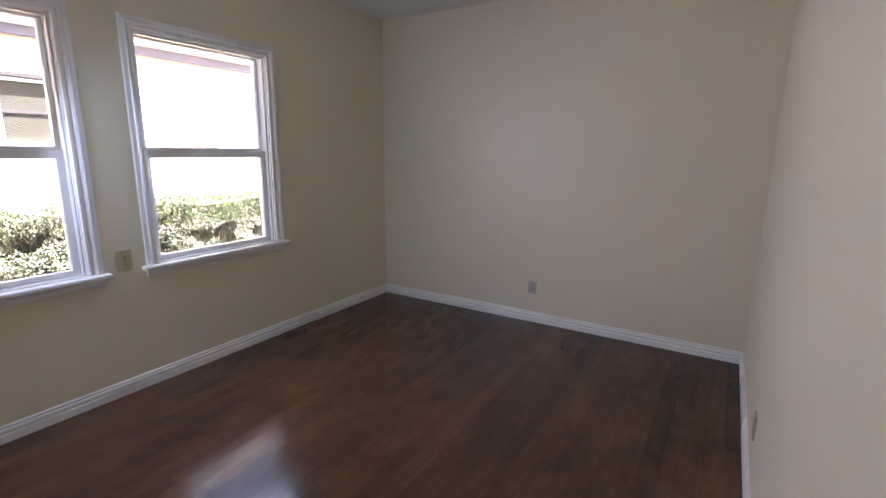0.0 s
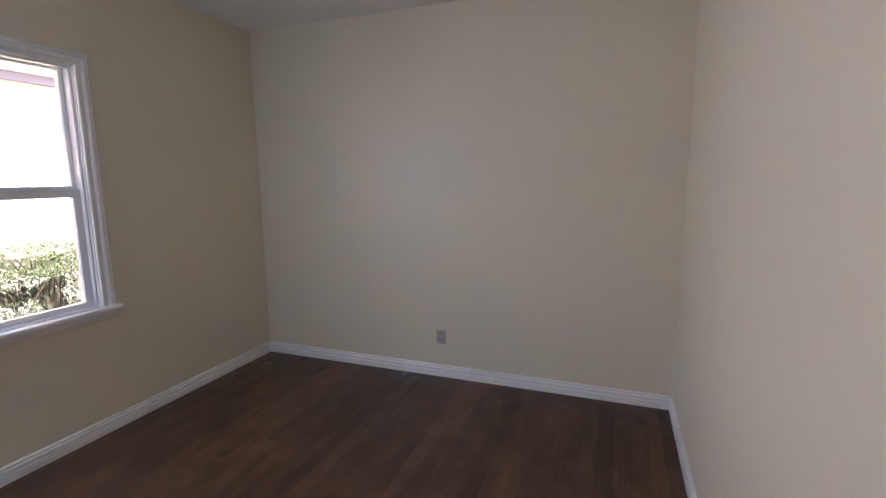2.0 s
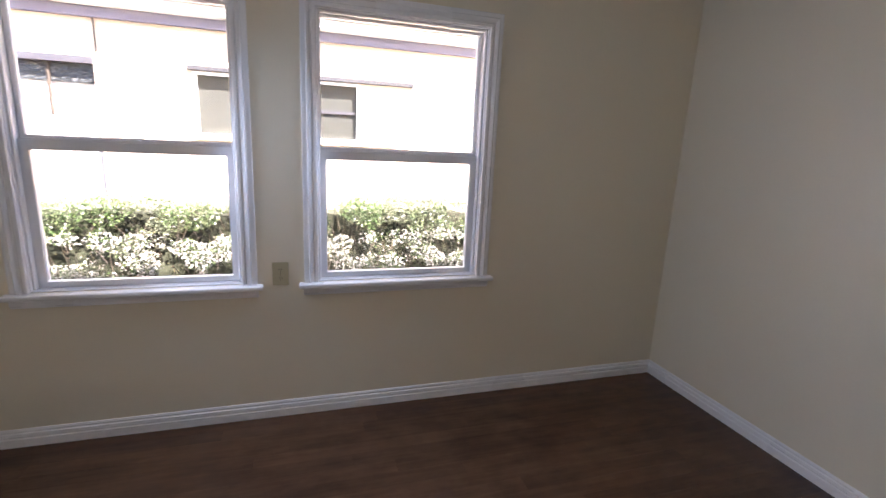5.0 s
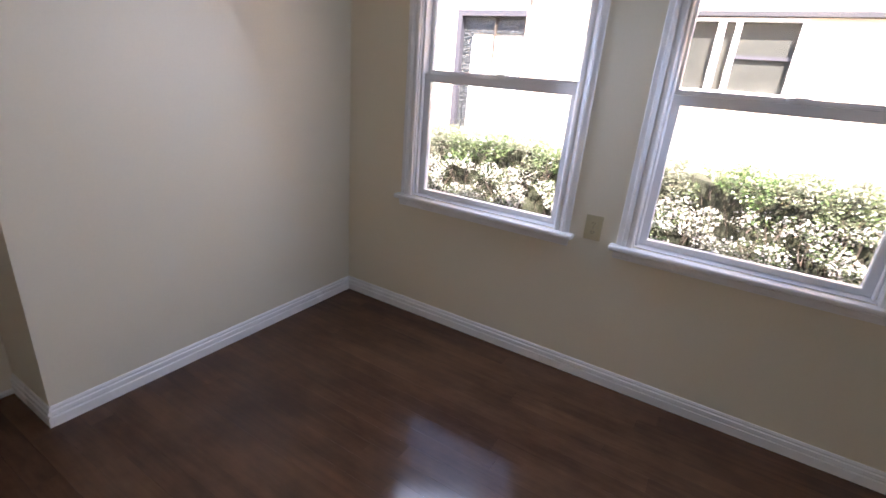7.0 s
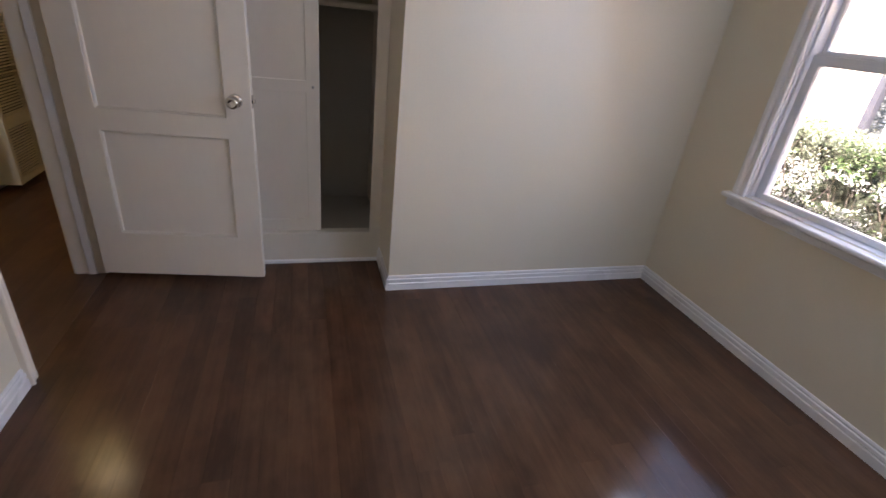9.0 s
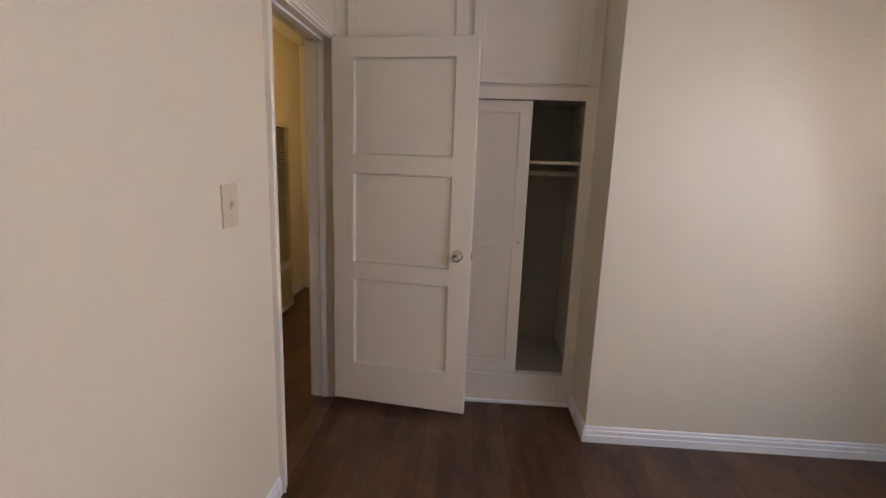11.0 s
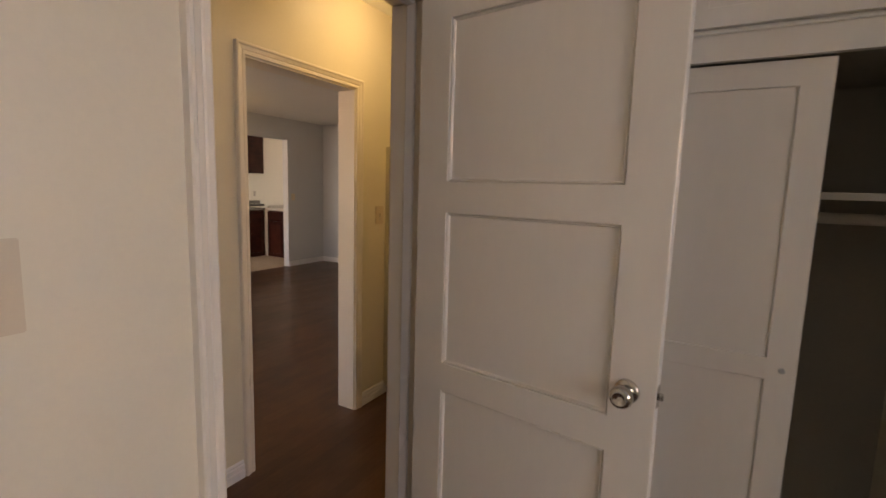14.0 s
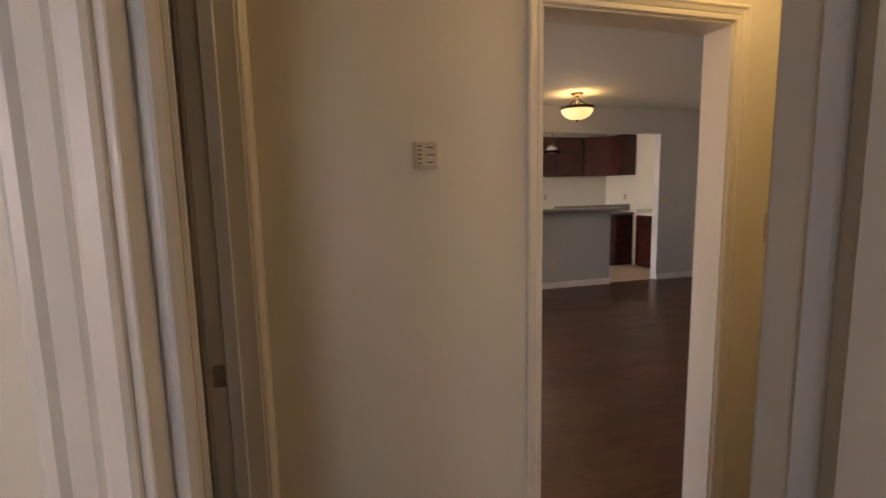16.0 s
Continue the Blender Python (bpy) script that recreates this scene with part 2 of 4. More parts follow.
def part(name, bm, material, parent=None, label="", smooth=False):
    """Links a bmesh as one mesh object, under a thing or part if given."""
    ob = new(name, mesh_of(bm, name, material, smooth))
    if parent is not None:
        ob.parent = parent
        ob.matrix_parent_inverse = parent.matrix_world.inverted()
    return tagged(ob, label)


def thing(name, at, label, category, group="", kind=""):
    ob = new(name)
    ob.location = at
    ob.empty_display_size = 0.1
    bpy.context.view_layer.update()
    return tagged(ob, label, category, group, kind)


def struct(ob, label="", category=""):
    return tagged(ob, label, category, kind="structure")


def box(bm, x0, x1, y0, y1, z0, z1, bevel=0.0, segs=1):
    got = bmesh.ops.create_cube(bm, size=1)["verts"]
    for v in got:
        v.co = Vector((x0 + (v.co.x + 0.5) * (x1 - x0), y0 + (v.co.y + 0.5) * (y1 - y0), z0 + (v.co.z + 0.5) * (z1 - z0)))
    if bevel:
        edges = {e for v in got for e in v.link_edges}
        bmesh.ops.bevel(bm, geom=list(edges), offset=bevel, segments=segs, affect="EDGES", profile=0.5)
    return bm


def one_box(*a, **k):
    return box(bmesh.new(), *a, **k)


def pierced(place, us, zs, w0, w1, holes):
    """A slab over us x zs, from depth w0 to w1, with rectangular holes (u0, u1, z0, z1) cut through. place(u, z, w) gives the point."""
    U = sorted({*us, *[h[0] for h in holes], *[h[1] for h in holes]})
    Z = sorted({*zs, *[h[2] for h in holes], *[h[3] for h in holes]})
    U = [u for u in U if us[0] <= u <= us[1]]
    Z = [z for z in Z if zs[0] <= z <= zs[1]]

    def solid(i, j):
        if not (0 <= i < len(U) - 1 and 0 <= j < len(Z) - 1):
            return False
        cu, cz = (U[i] + U[i + 1]) / 2, (Z[j] + Z[j + 1]) / 2
        return not any(h[0] < cu < h[1] and h[2] < cz < h[3] for h in holes)

    bm = bmesh.new()
    cache = {}

    def vert(i, j, w):
        if (i, j, w) not in cache:
            cache[i, j, w] = bm.verts.new(place(U[i], Z[j], w))
        return cache[i, j, w]

    for i in range(len(U) - 1):
        for j in range(len(Z) - 1):
            if not solid(i, j):
                continue
            for w in (w0, w1):
                bm.faces.new([vert(i, j, w), vert(i + 1, j, w), vert(i + 1, j + 1, w), vert(i, j + 1, w)])
            for (di, dj, a, b) in ((-1, 0, (i, j), (i, j + 1)), (1, 0, (i + 1, j), (i + 1, j + 1)), (0, -1, (i, j), (i + 1, j)), (0, 1, (i, j + 1), (i + 1, j + 1))):
                if not solid(i + di, j + dj):
                    bm.faces.new([vert(*a, w0), vert(*b, w0), vert(*b, w1), vert(*a, w1)])
    return bm


def sweep(corners, profile, closed=False):
    """Mouldings: corners are functions (u, w) -> point at each mitre; profile is a list of (u, w)."""
    bm = bmesh.new()
    rings = [[bm.verts.new(c(u, w)) for u, w in profile] for c in corners]
    n = len(profile)
    pairs = list(zip(rings, rings[1:])) + ([(rings[-1], rings[0])] if closed else [])
    for a, b in pairs:
        for k in range(n):
            bm.faces.new([a[k], a[(k + 1) % n], b[(k + 1) % n], b[k]])
    if not closed:
        bm.faces.new(rings[0])
        bm.faces.new(rings[-1][::-1])
    return bm


CASING = [(0, 0), (0, 0.010), (0.004, 0.014), (0.016, 0.014), (0.020, 0.011), (0.024, 0.015), (0.038, 0.019), (0.043, 0.024), (0.050, 0.024), (0.054, 0.020), (0.054, 0)]
WCASING = [(0, 0), (0, 0.010), (0.004, 0.015), (0.018, 0.015), (0.022, 0.010), (0.028, 0.010), (0.032, 0.016), (0.044, 0.021), (0.050, 0.014), (0.068, 0.012), (0.072, 0.009), (0.072, 0)]
BASE = [(0, 0), (0, 0.015), (0.040, 0.015), (0.043, 0.009), (0.048, 0.009), (0.052, 0.014), (0.066, 0.013), (0.069, 0.007), (0.073, 0.007), (0.078, 0.009), (0.087, 0.005), (0.087, 0)]


def casing_u(place, a0, a1, top, bottom=0.0, profile=CASING):
    """Three-sided casing round a doorway."""
    return sweep([lambda u, w: place(a0 - u, bottom, w), lambda u, w: place(a0 - u, top + u, w), lambda u, w: place(a1 + u, top + u, w), lambda u, w: place(a1 + u, bottom, w)], profile)


def base_run(name, p0, p1, normal, material=None):
    """Baseboard from p0 to p1, standing out along normal."""
    n = Vector((*normal, 0))
    bm = sweep([lambda u, w, p=p: Vector((*p, 0)) + n * w + Vector((0, 0, u)) for p in (p0, p1)], BASE)
    return struct(part(name, bm, material or M_TRIM), "white moulded baseboard along the wall foot", "baseboard")


def lathe(profile, n=24, axis="Z", at=(0, 0, 0)):
    """A turned body from (radius, height) pairs."""
    bm = bmesh.new()
    rings = []
    for r, h in profile:
        ring = []
        for k in range(n):
            a = 2 * math.pi * k / n
            c, s = r * math.cos(a), r * math.sin(a)
            p = {"Z": (c, s, h), "Y": (c, h, s), "X": (h, c, s)}[axis]
            ring.append(bm.verts.new(Vector(at) + Vector(p)))
        rings.append(ring)
    for a, b in zip(rings, rings[1:]):
        for k in range(n):
            bm.faces.new([a[k], a[(k + 1) % n], b[(k + 1) % n], b[k]])
    bm.faces.new(rings[0])
    bm.faces.new(rings[-1])
    bmesh.ops.remove_doubles(bm, verts=bm.verts, dist=1e-5)
    return bm

# ---- large structure: bedroom ----
EX, NY, CZ = 3.085, 3.878, 2.568       # east face, north face, ceiling of the bedroom
STUB, CLOSET_Y = 1.663, -0.345         # end of the projecting south wall, face of the closet
HX0, HX1 = 3.222, 4.103                # hall faces
LX0, LX1 = 4.225, 8.485                # living room faces
LC = 2.50                              # ceiling of hall and living room


def west(a, b, w):
    return Vector((w, a, b))


def east(a, b, w):
    return Vector((EX - w, a, b))


def hall_west(a, b, w):
    return Vector((HX0 + w, a, b))


def hall_east(a, b, w):
    return Vector((HX1 - w, a, b))


def liv_west(a, b, w):
    return Vector((LX0 + w, a, b))


WIN = (1.697, 2.563, 0.738, 2.046)
SHIFT = -1.2245
win_holes = [WIN, (WIN[0] + SHIFT, WIN[1] + SHIFT, WIN[2], WIN[3])]
struct(part("wall_west", pierced(lambda a, b, w: Vector((w, a, b)), (-1.1, NY + 0.12), (-0.2, 2.7), -0.16, 0.0, win_holes), M_WALL), "cream painted wall with two window openings", "wall")
struct(part("wall_north", one_box(0, HX0, NY, NY + 0.12, -0.2, 2.7), M_WALL), "plain cream painted wall with a soft sheen", "wall")
DOOR = (-0.303, 0.497, 0.0, 2.045)
struct(part("wall_east", pierced(lambda a, b, w: Vector((w, a, b)), (-2.72, NY), (0.0, 2.7), EX, HX0, [(DOOR[0], DOOR[1], -1, DOOR[3])]), M_WALL), "cream painted wall with a doorway to the hall", "wall")
struct(part("wall_south", one_box(0.0, STUB, -0.97, 0.0, 0.0, 2.7), M_WALL), "cream painted wall projecting beside the closet", "wall")
struct(part("wall_closet_back", one_box(STUB, EX, -1.05, -0.97, 0.0, 2.7), M_CLOSET), "closet back wall with its dimness put into the colour", "wall")
struct(part("ceiling", one_box(0, EX, -1.05, NY, CZ, CZ + 0.12), M_CEIL), "plain white painted ceiling", "ceiling")

# baseboards of the bedroom
base_run("baseboard_west", (0, 0), (0, NY), (1, 0))
base_run("baseboard_north", (0.013, NY), (EX - 0.013, NY), (0, -1))
base_run("baseboard_east", (EX, 0.551), (EX, NY), (-1, 0))
base_run("baseboard_south", (0.013, 0), (STUB, 0), (0, 1))
base_run("baseboard_return", (STUB, CLOSET_Y + 0.002), (STUB, 0.013), (1, 0))

# ---- hall and the room past it ----
OPEN = (-1.150, -0.375, 0.0, 1.997)
struct(part("wall_hall_east", pierced(lambda a, b, w: Vector((w, a, b)), (-5.45, 0.505), (0.0, 2.7), HX1, LX0, [(OPEN[0], OPEN[1], -1, OPEN[3])]), M_HALL), "cream hall wall with a cased opening", "wall")
NDOOR = (3.285, 3.975, 0.0, 2.03)
struct(part("wall_hall_north", pierced(lambda a, b, w: Vector((a, w, b)), (HX0, LX0), (0.0, 2.7), 0.505, 0.625, [(NDOOR[0], NDOOR[1], -1, NDOOR[3])]), M_HALL), "cream wall at the hall's end with a doorway", "wall")
struct(part("wall_hall_south", one_box(HX0, HX1, -2.72, -2.60, 0.0, 2.7), M_HALL), "cream wall closing the hall", "wall")
struct(part("ceiling_hall", one_box(HX0, HX1, -2.60, 0.505, LC, LC + 0.2), M_CEIL), "white hall ceiling", "ceiling")
struct(part("wall_back_room", one_box(HX0, LX0, 1.75, 1.85, 0.0, 2.7), M_HALL), "dim painted wall of the room past the hall", "wall")
struct(part("wall_back_room_side", one_box(LX0 - 0.1, LX0, 0.625, 1.75, 0.0, 2.7), M_HALL), "dim painted side wall", "wall")
struct(part("ceiling_back_room", one_box(HX0, LX0 - 0.1, 0.625, 1.75, LC, LC + 0.2), M_CEIL), "ceiling of the dim room", "ceiling")
base_run("baseboard_hall_east", (HX1, OPEN[1] + 0.055), (HX1, 0.505), (-1, 0))
base_run("baseboard_hall_east_far", (HX1, -2.60), (HX1, OPEN[0] - 0.055), (-1, 0))
base_run("baseboard_hall_west", (HX0, 0.551), (HX0, 0.505), (1, 0))
base_run("baseboard_hall_west_far", (HX0, -2.60), (HX0, DOOR[0] - 0.055), (1, 0))
base_run("baseboard_hall_south", (HX0 + 0.013, -2.60), (HX1 - 0.013, -2.60), (0, 1))

# ---- living room and kitchen shell ----
BAR_END, PASS_R = -3.800, -4.612
struct(part("wall_living_east", pierced(lambda a, b, w: Vector((w, a, b)), (-5.45, 3.2), (0.0, 2.7), LX1, LX1 + 0.12, [(PASS_R, 0.9, 1.062, 2.155), (PASS_R, BAR_END, -1, 2.155)]), M_GREYWALL), "pale grey wall with a wide kitchen opening", "wall")
struct(part("wall_living_south", one_box(LX0, LX1 + 0.12, -5.57, -5.45, 0.0, 2.7), M_GREYWALL), "pale grey wall of the living room", "wall")
# the opening lies out of view, added to let daylight in
struct(part("wall_living_north", pierced(lambda a, b, w: Vector((a, w, b)), (LX0, LX1), (0.0, 2.7), 3.2, 3.32, [(5.60, 7.20, 0.80, 2.10)]), M_GREYWALL), "pale grey wall with an unseen opening added for daylight", "wall")
struct(part("wall_living_west", one_box(LX0 - 0.1, LX0, 1.85, 3.32, 0.0, 2.7), M_GREYWALL), "pale grey wall", "wall")
struct(part("ceiling_living", one_box(LX0, LX1, -5.45, 3.2, LC, LC + 0.2), M_CEIL), "pale ceiling of the living room", "ceiling")
KX, KS = 11.2, -5.62
struct(part("wall_kitchen_back", one_box(KX, KX + 0.12, KS, 0.9, 0.0, 2.7), M_KITWALL), "white kitchen wall", "wall")
struct(part("wall_kitchen_south", one_box(LX1 + 0.12, KX + 0.12, KS - 0.12, KS, 0.0, 2.7), M_KITWALL), "white kitchen wall beside the cabinets", "wall")
# this opening too is unseen, added for the kitchen's light
struct(part("wall_kitchen_north", pierced(lambda a, b, w: Vector((a, w, b)), (LX1 + 0.12, KX + 0.12), (0.0, 2.7), 0.9, 1.02, [(9.0, 10.9, 0.95, 2.2)]), M_KITWALL), "white kitchen wall with an unseen opening added for daylight", "wall")
struct(part("ceiling_kitchen", one_box(LX1 + 0.12, KX, KS, 0.9, LC, LC + 0.2), M_CEIL), "white kitchen ceiling", "ceiling")
base_run("baseboard_living_bar", (LX1, BAR_END), (LX1, 3.2), (-1, 0))
base_run("baseboard_living_east", (LX1, -5.45), (LX1, PASS_R), (-1, 0))
base_run("baseboard_living_south", (LX0, -5.45), (LX1 - 0.013, -5.45), (0, 1))

# ---- ground outside ----
struct(part("ground", one_box(-90, 90, -90, 90, -0.6, -0.25), M_EARTH), "dry bare earth between the houses", "ground")

# ---- door casings and jambs ----


def doorway(name, hole, x0, x1, face0, face1, label, swap=False):
    """Jamb lining through the wall with a stop, and casing on both faces."""
    d = struct(thing(name, (x0, hole[0], 0), label, "door frame"), label, "door frame")
    t = 0.004

    def put(nm, a0, a1, w0, w1, z0, z1):
        bm = one_box(w0, w1, a0, a1, z0, z1, bevel=0.0015) if not swap else one_box(a0, a1, w0, w1, z0, z1, bevel=0.0015)
        return part(nm, bm, M_DOOR, d)

    j = 0.014
    put("jamb", hole[0] - t, hole[0] + j, x0 - 0.002, x1 + 0.002, 0, hole[3] - j)
    put("jamb", hole[1] - j, hole[1] + t, x0 - 0.002, x1 + 0.002, 0, hole[3] - j)
    put("head_jamb", hole[0] - t, hole[1] + t, x0 - 0.002, x1 + 0.002, hole[3] - j, hole[3] + t)
    part("casing", casing_u(face0, hole[0] + 0.006, hole[1] - 0.006, hole[3] - 0.006), M_DOOR, d)
    part("casing", casing_u(face1, hole[0] + 0.006, hole[1] - 0.006, hole[3] - 0.006), M_DOOR, d)
    return d


frame_1 = doorway("door_frame_1", DOOR, EX, HX0, east, hall_west, "white painted casing and jambs of the bedroom doorway")
JZ = DOOR[3] - 0.014
for a0, a1 in ((DOOR[0] + 0.014, DOOR[0] + 0.026), (DOOR[1] - 0.026, DOOR[1] - 0.014)):
    part("door_stop", one_box(EX + 0.040, EX + 0.076, a0, a1, 0, JZ, bevel=0.003), M_TRIM, frame_1)
part("door_stop", one_box(EX + 0.040, EX + 0.076, DOOR[0] + 0.026, DOOR[1] - 0.026, JZ - 0.012, JZ, bevel=0.003), M_TRIM, frame_1)
part("strike_plate", one_box(EX + 0.010, EX + 0.036, DOOR[1] - 0.0165, DOOR[1] - 0.0135, 0.925, 0.985, bevel=0.001), M_BRONZE, frame_1, "dark metal strike plate")
frame_2 = doorway("door_frame_2", OPEN, HX1, LX0, hall_east, liv_west, "white painted casing round the opening to the living room")
frame_3 = doorway("door_frame_3", NDOOR, 0.505, 0.625, lambda a, b, w: Vector((a, 0.505 - w, b)), lambda a, b, w: Vector((a, 0.625 + w, b)), "white painted casing of the doorway at the hall's end", swap=True)
part("door_stop", one_box(NDOOR[1] - 0.026, NDOOR[1] - 0.014, 0.548, 0.584, 0, NDOOR[3] - 0.014, bevel=0.003), M_TRIM, frame_3)
part("strike_plate", one_box(NDOOR[1] - 0.0168, NDOOR[1] - 0.0138, 0.588, 0.616, 0.925, 0.985, bevel=0.001), M_NICKEL, frame_3, "nickel strike plate")

# ---- windows ----


def sash(name, parent, y0, y1, z0, z1, x0, x1, stile, bottom, top, pane_label=""):
    s = part(name, pierced(lambda a, b, w: Vector((w, a, b)), (y0, y1), (z0, z1), x0, x1, [(y0 + stile, y1 - stile, z0 + bottom, z1 - top)]), M_VINYL, parent)
    bmesh_edges(s, 0.003)
    xm = (x0 + x1) / 2
    p = part("pane", one_box(xm - 0.002, xm + 0.002, y0 + stile - 0.004, y1 - stile + 0.004, z0 + bottom - 0.004, z1 - top + 0.004), M_GLASS, s, "clear window glass")
    p.visible_shadow = False
    return s


def bmesh_edges(ob, width):
    """Softens the sharp edges of a mesh."""
    bm = bmesh.new()
    bm.from_mesh(ob.data)
    edges = [e for e in bm.edges if len(e.link_faces) == 2 and e.calc_face_angle(0) > 0.5]
    bmesh.ops.bevel(bm, geom=edges, offset=width, segments=1, affect="EDGES")
    bm.to_mesh(ob.data)
    bm.free()


def window(name, hole):
    y0, y1, z0, z1 = hole
    ym = (y0 + y1) / 2
    w = struct(thing(name, (0, ym, z0), "white double-hung window with moulded casing and sill", "window"))
    # casing on three sides, standing on the stool
    part("casing", sweep([lambda u, q: west(y0 + 0.004 - u, z0 - 0.003, q), lambda u, q: west(y0 + 0.004 - u, z1 - 0.004 + u, q), lambda u, q: west(y1 - 0.004 + u, z1 - 0.004 + u, q), lambda u, q: west(y1 - 0.004 + u, z0 - 0.003, q)], WCASING), M_TRIM, w)
    part("window_sill", one_box(-0.10, 0.047, y0 - 0.094, y1 + 0.094, z0 - 0.026, z0 - 0.002, bevel=0.007, segs=2), M_TRIM, w)
    ap = [(0, 0), (0, 0.012), (0.010, 0.019), (0.030, 0.016), (0.034, 0.010), (0.042, 0.009), (0.042, 0)]
    part("apron", sweep([lambda u, q, y=y: west(y, z0 - 0.026 - u, q) for y in (y0 - 0.072, y1 + 0.072)], ap), M_TRIM, w)
    # frame lining in the opening
    lin = part("window_frame", pierced(lambda a, b, q: Vector((q, a, b)), (y0 - 0.002, y1 + 0.002), (z0 - 0.002, z1 + 0.002), -0.155, -0.003, [(y0 + 0.006, y1 - 0.006, z0 + 0.004, z1 - 0.008)]), M_VINYL, w)
    # parting strips at the sides
    for a0, a1 in ((y0 + 0.006, y0 + 0.018), (y1 - 0.018, y1 - 0.006)):
        part("stop_bead", one_box(-0.046, -0.018, a0, a1, z0 + 0.004, z1 - 0.008, bevel=0.004), M_VINYL, w)
    part("stop_bead", one_box(-0.046, -0.018, y0 + 0.018, y1 - 0.018, z1 - 0.020, z1 - 0.008, bevel=0.004), M_VINYL, w)
    low = sash("lower_sash", w, y0 + 0.007, y1 - 0.007, z0 + 0.005, 1.398, -0.086, -0.052, 0.043, 0.028, 0.044)
    up = sash("upper_sash", w, y0 + 0.007, y1 - 0.007, 1.385, z1 - 0.009, -0.124, -0.090, 0.020, 0.032, 0.016)
    # vinyl lip above the meeting rail and the cam lock on it
    part("meeting_lip", one_box(-0.090, -0.054, y0 + 0.020, y1 - 0.020, 1.3985, 1.404, bevel=0.002), M_VINYL, low)
    lock = lathe([(0.030, 0), (0.030, 0.006), (0.024, 0.012), (0.010, 0.014)], 20, "Z", (0, 0, 0))
    bmesh.ops.scale(lock, vec=(0.5, 1.15, 1), verts=lock.verts)
    bmesh.ops.translate(lock, vec=(-0.072, ym, 1.404), verts=lock.verts)
    part("sash_lock", lock, M_VINYL, low, smooth=True)
    part("lock_lever", one_box(-0.078, -0.066, ym - 0.008, ym + 0.040, 1.414, 1.421, bevel=0.002), M_VINYL, low)
    return w


window("window_1", WIN)
window("window_2", win_holes[1])

# ---- bedroom door ----
HINGE = Vector((EX - 0.018, DOOR[0] + 0.078, 0))
DW, DT, DZ0, DZ1 = 0.768, 0.035, 0.040, 2.028
door = thing("door_1", HINGE, "cream-white three-panel wooden door standing open", "door", kind="structure")
panels = [(0.118, 0.655, 0.268, 0.768), (0.118, 0.655, 0.864, 1.352), (0.118, 0.655, 1.449, 1.932)]


def leaf(u, z, w):
    """u runs from the hinge to the latch edge, w through the thickness, away from the room's middle."""
    return HINGE + Vector((-u, -w, z))


leaf_ob = part("leaf", pierced(leaf, (0.0, DW), (DZ0, DZ1), 0.0, DT, panels), M_DOOR, door)
bmesh_edges(leaf_ob, 0.002)
for u0, u1, z0, z1 in panels:
    part("panel", pierced(leaf, (u0 - 0.004, u1 + 0.004), (z0 - 0.004, z1 + 0.004), 0.0125, 0.0225, []), M_DOOR, door)
    bead = [(0, 0.0125), (0.002, 0.006), (0.005, 0.003), (0.009, 0.0125)]
    part("panel_bead", sweep([lambda u, w, a=a, b=b, sa=sa, sb=sb: leaf(a + sa * u, b + sb * u, w) for a, b, sa, sb in ((u0, z0, 1, 1), (u1, z0, -1, 1), (u1, z1, -1, -1), (u0, z1, 1, -1))], bead, closed=True), M_DOOR, door)
KU, KZ = 0.700, 0.942
for side in (1, -1):
    o = HINGE + Vector((-KU, 0.0 if side > 0 else -DT, KZ))
    part("rose", lathe([(0.031, 0), (0.031, 0.004), (0.027, 0.009), (0.012, 0.011)] if side > 0 else [(0.031, 0), (0.031, -0.004), (0.027, -0.009), (0.012, -0.011)], 28, "Y", o), M_NICKEL, door, "satin nickel rose", smooth=True)
    prof = [(0.011, 0.008), (0.012, 0.024), (0.022, 0.030), (0.0275, 0.040), (0.0275, 0.052), (0.024, 0.060), (0.015, 0.064), (0.013, 0.0615), (0.004, 0.0615)]
    part("door_handle", lathe([(r, h * side) for r, h in prof], 28, "Y", o), M_NICKEL, door, "satin nickel door knob", smooth=True)
part("latch_plate", one_box(HINGE.x - DW - 0.0012, HINGE.x - DW + 0.001, HINGE.y - 0.030, HINGE.y - 0.005, KZ - 0.028, KZ + 0.028), M_NICKEL, door, "nickel latch plate")
part("latch_bolt", one_box(HINGE.x - DW - 0.013, HINGE.x - DW - 0.001, HINGE.y - 0.024, HINGE.y - 0.011, KZ - 0.009, KZ + 0.009, bevel=0.003), M_NICKEL, door, "nickel latch bolt")
door.matrix_world = Matrix.Translation(HINGE) @ Matrix.Rotation(radians(-8.3), 4, "Z")

# ---- built-in closet ----
closet = thing("built_in_closet", (2.38, CLOSET_Y, 0), "white painted built-in closet with sliding doors partly open", "closet")
CO = (1.727, 2.985, 0.187, 1.768)
cy = lambda a, b, w: Vector((a, CLOSET_Y - w, b))
fr = part("face_frame", pierced(cy, (STUB + 0.002, EX - 0.002), (0.0, CZ - 0.002), 0.0, 0.022, [CO, (1.76, 2.33, 1.88, 2.49), (2.39, 2.97, 1.88, 2.49)]), M_DOOR, closet)
part("plinth", one_box(STUB + 0.002, EX - 0.002, CLOSET_Y - 0.60, CLOSET_Y - 0.0225, 0.0, 0.186), M_CLOSET, closet, "raised closet floor with shade put into its paint")
part("sill_lip", one_box(CO[0], CO[1], CLOSET_Y - 0.06, CLOSET_Y + 0.004, 0.176, 0.190, bevel=0.003), M_DOOR, closet)
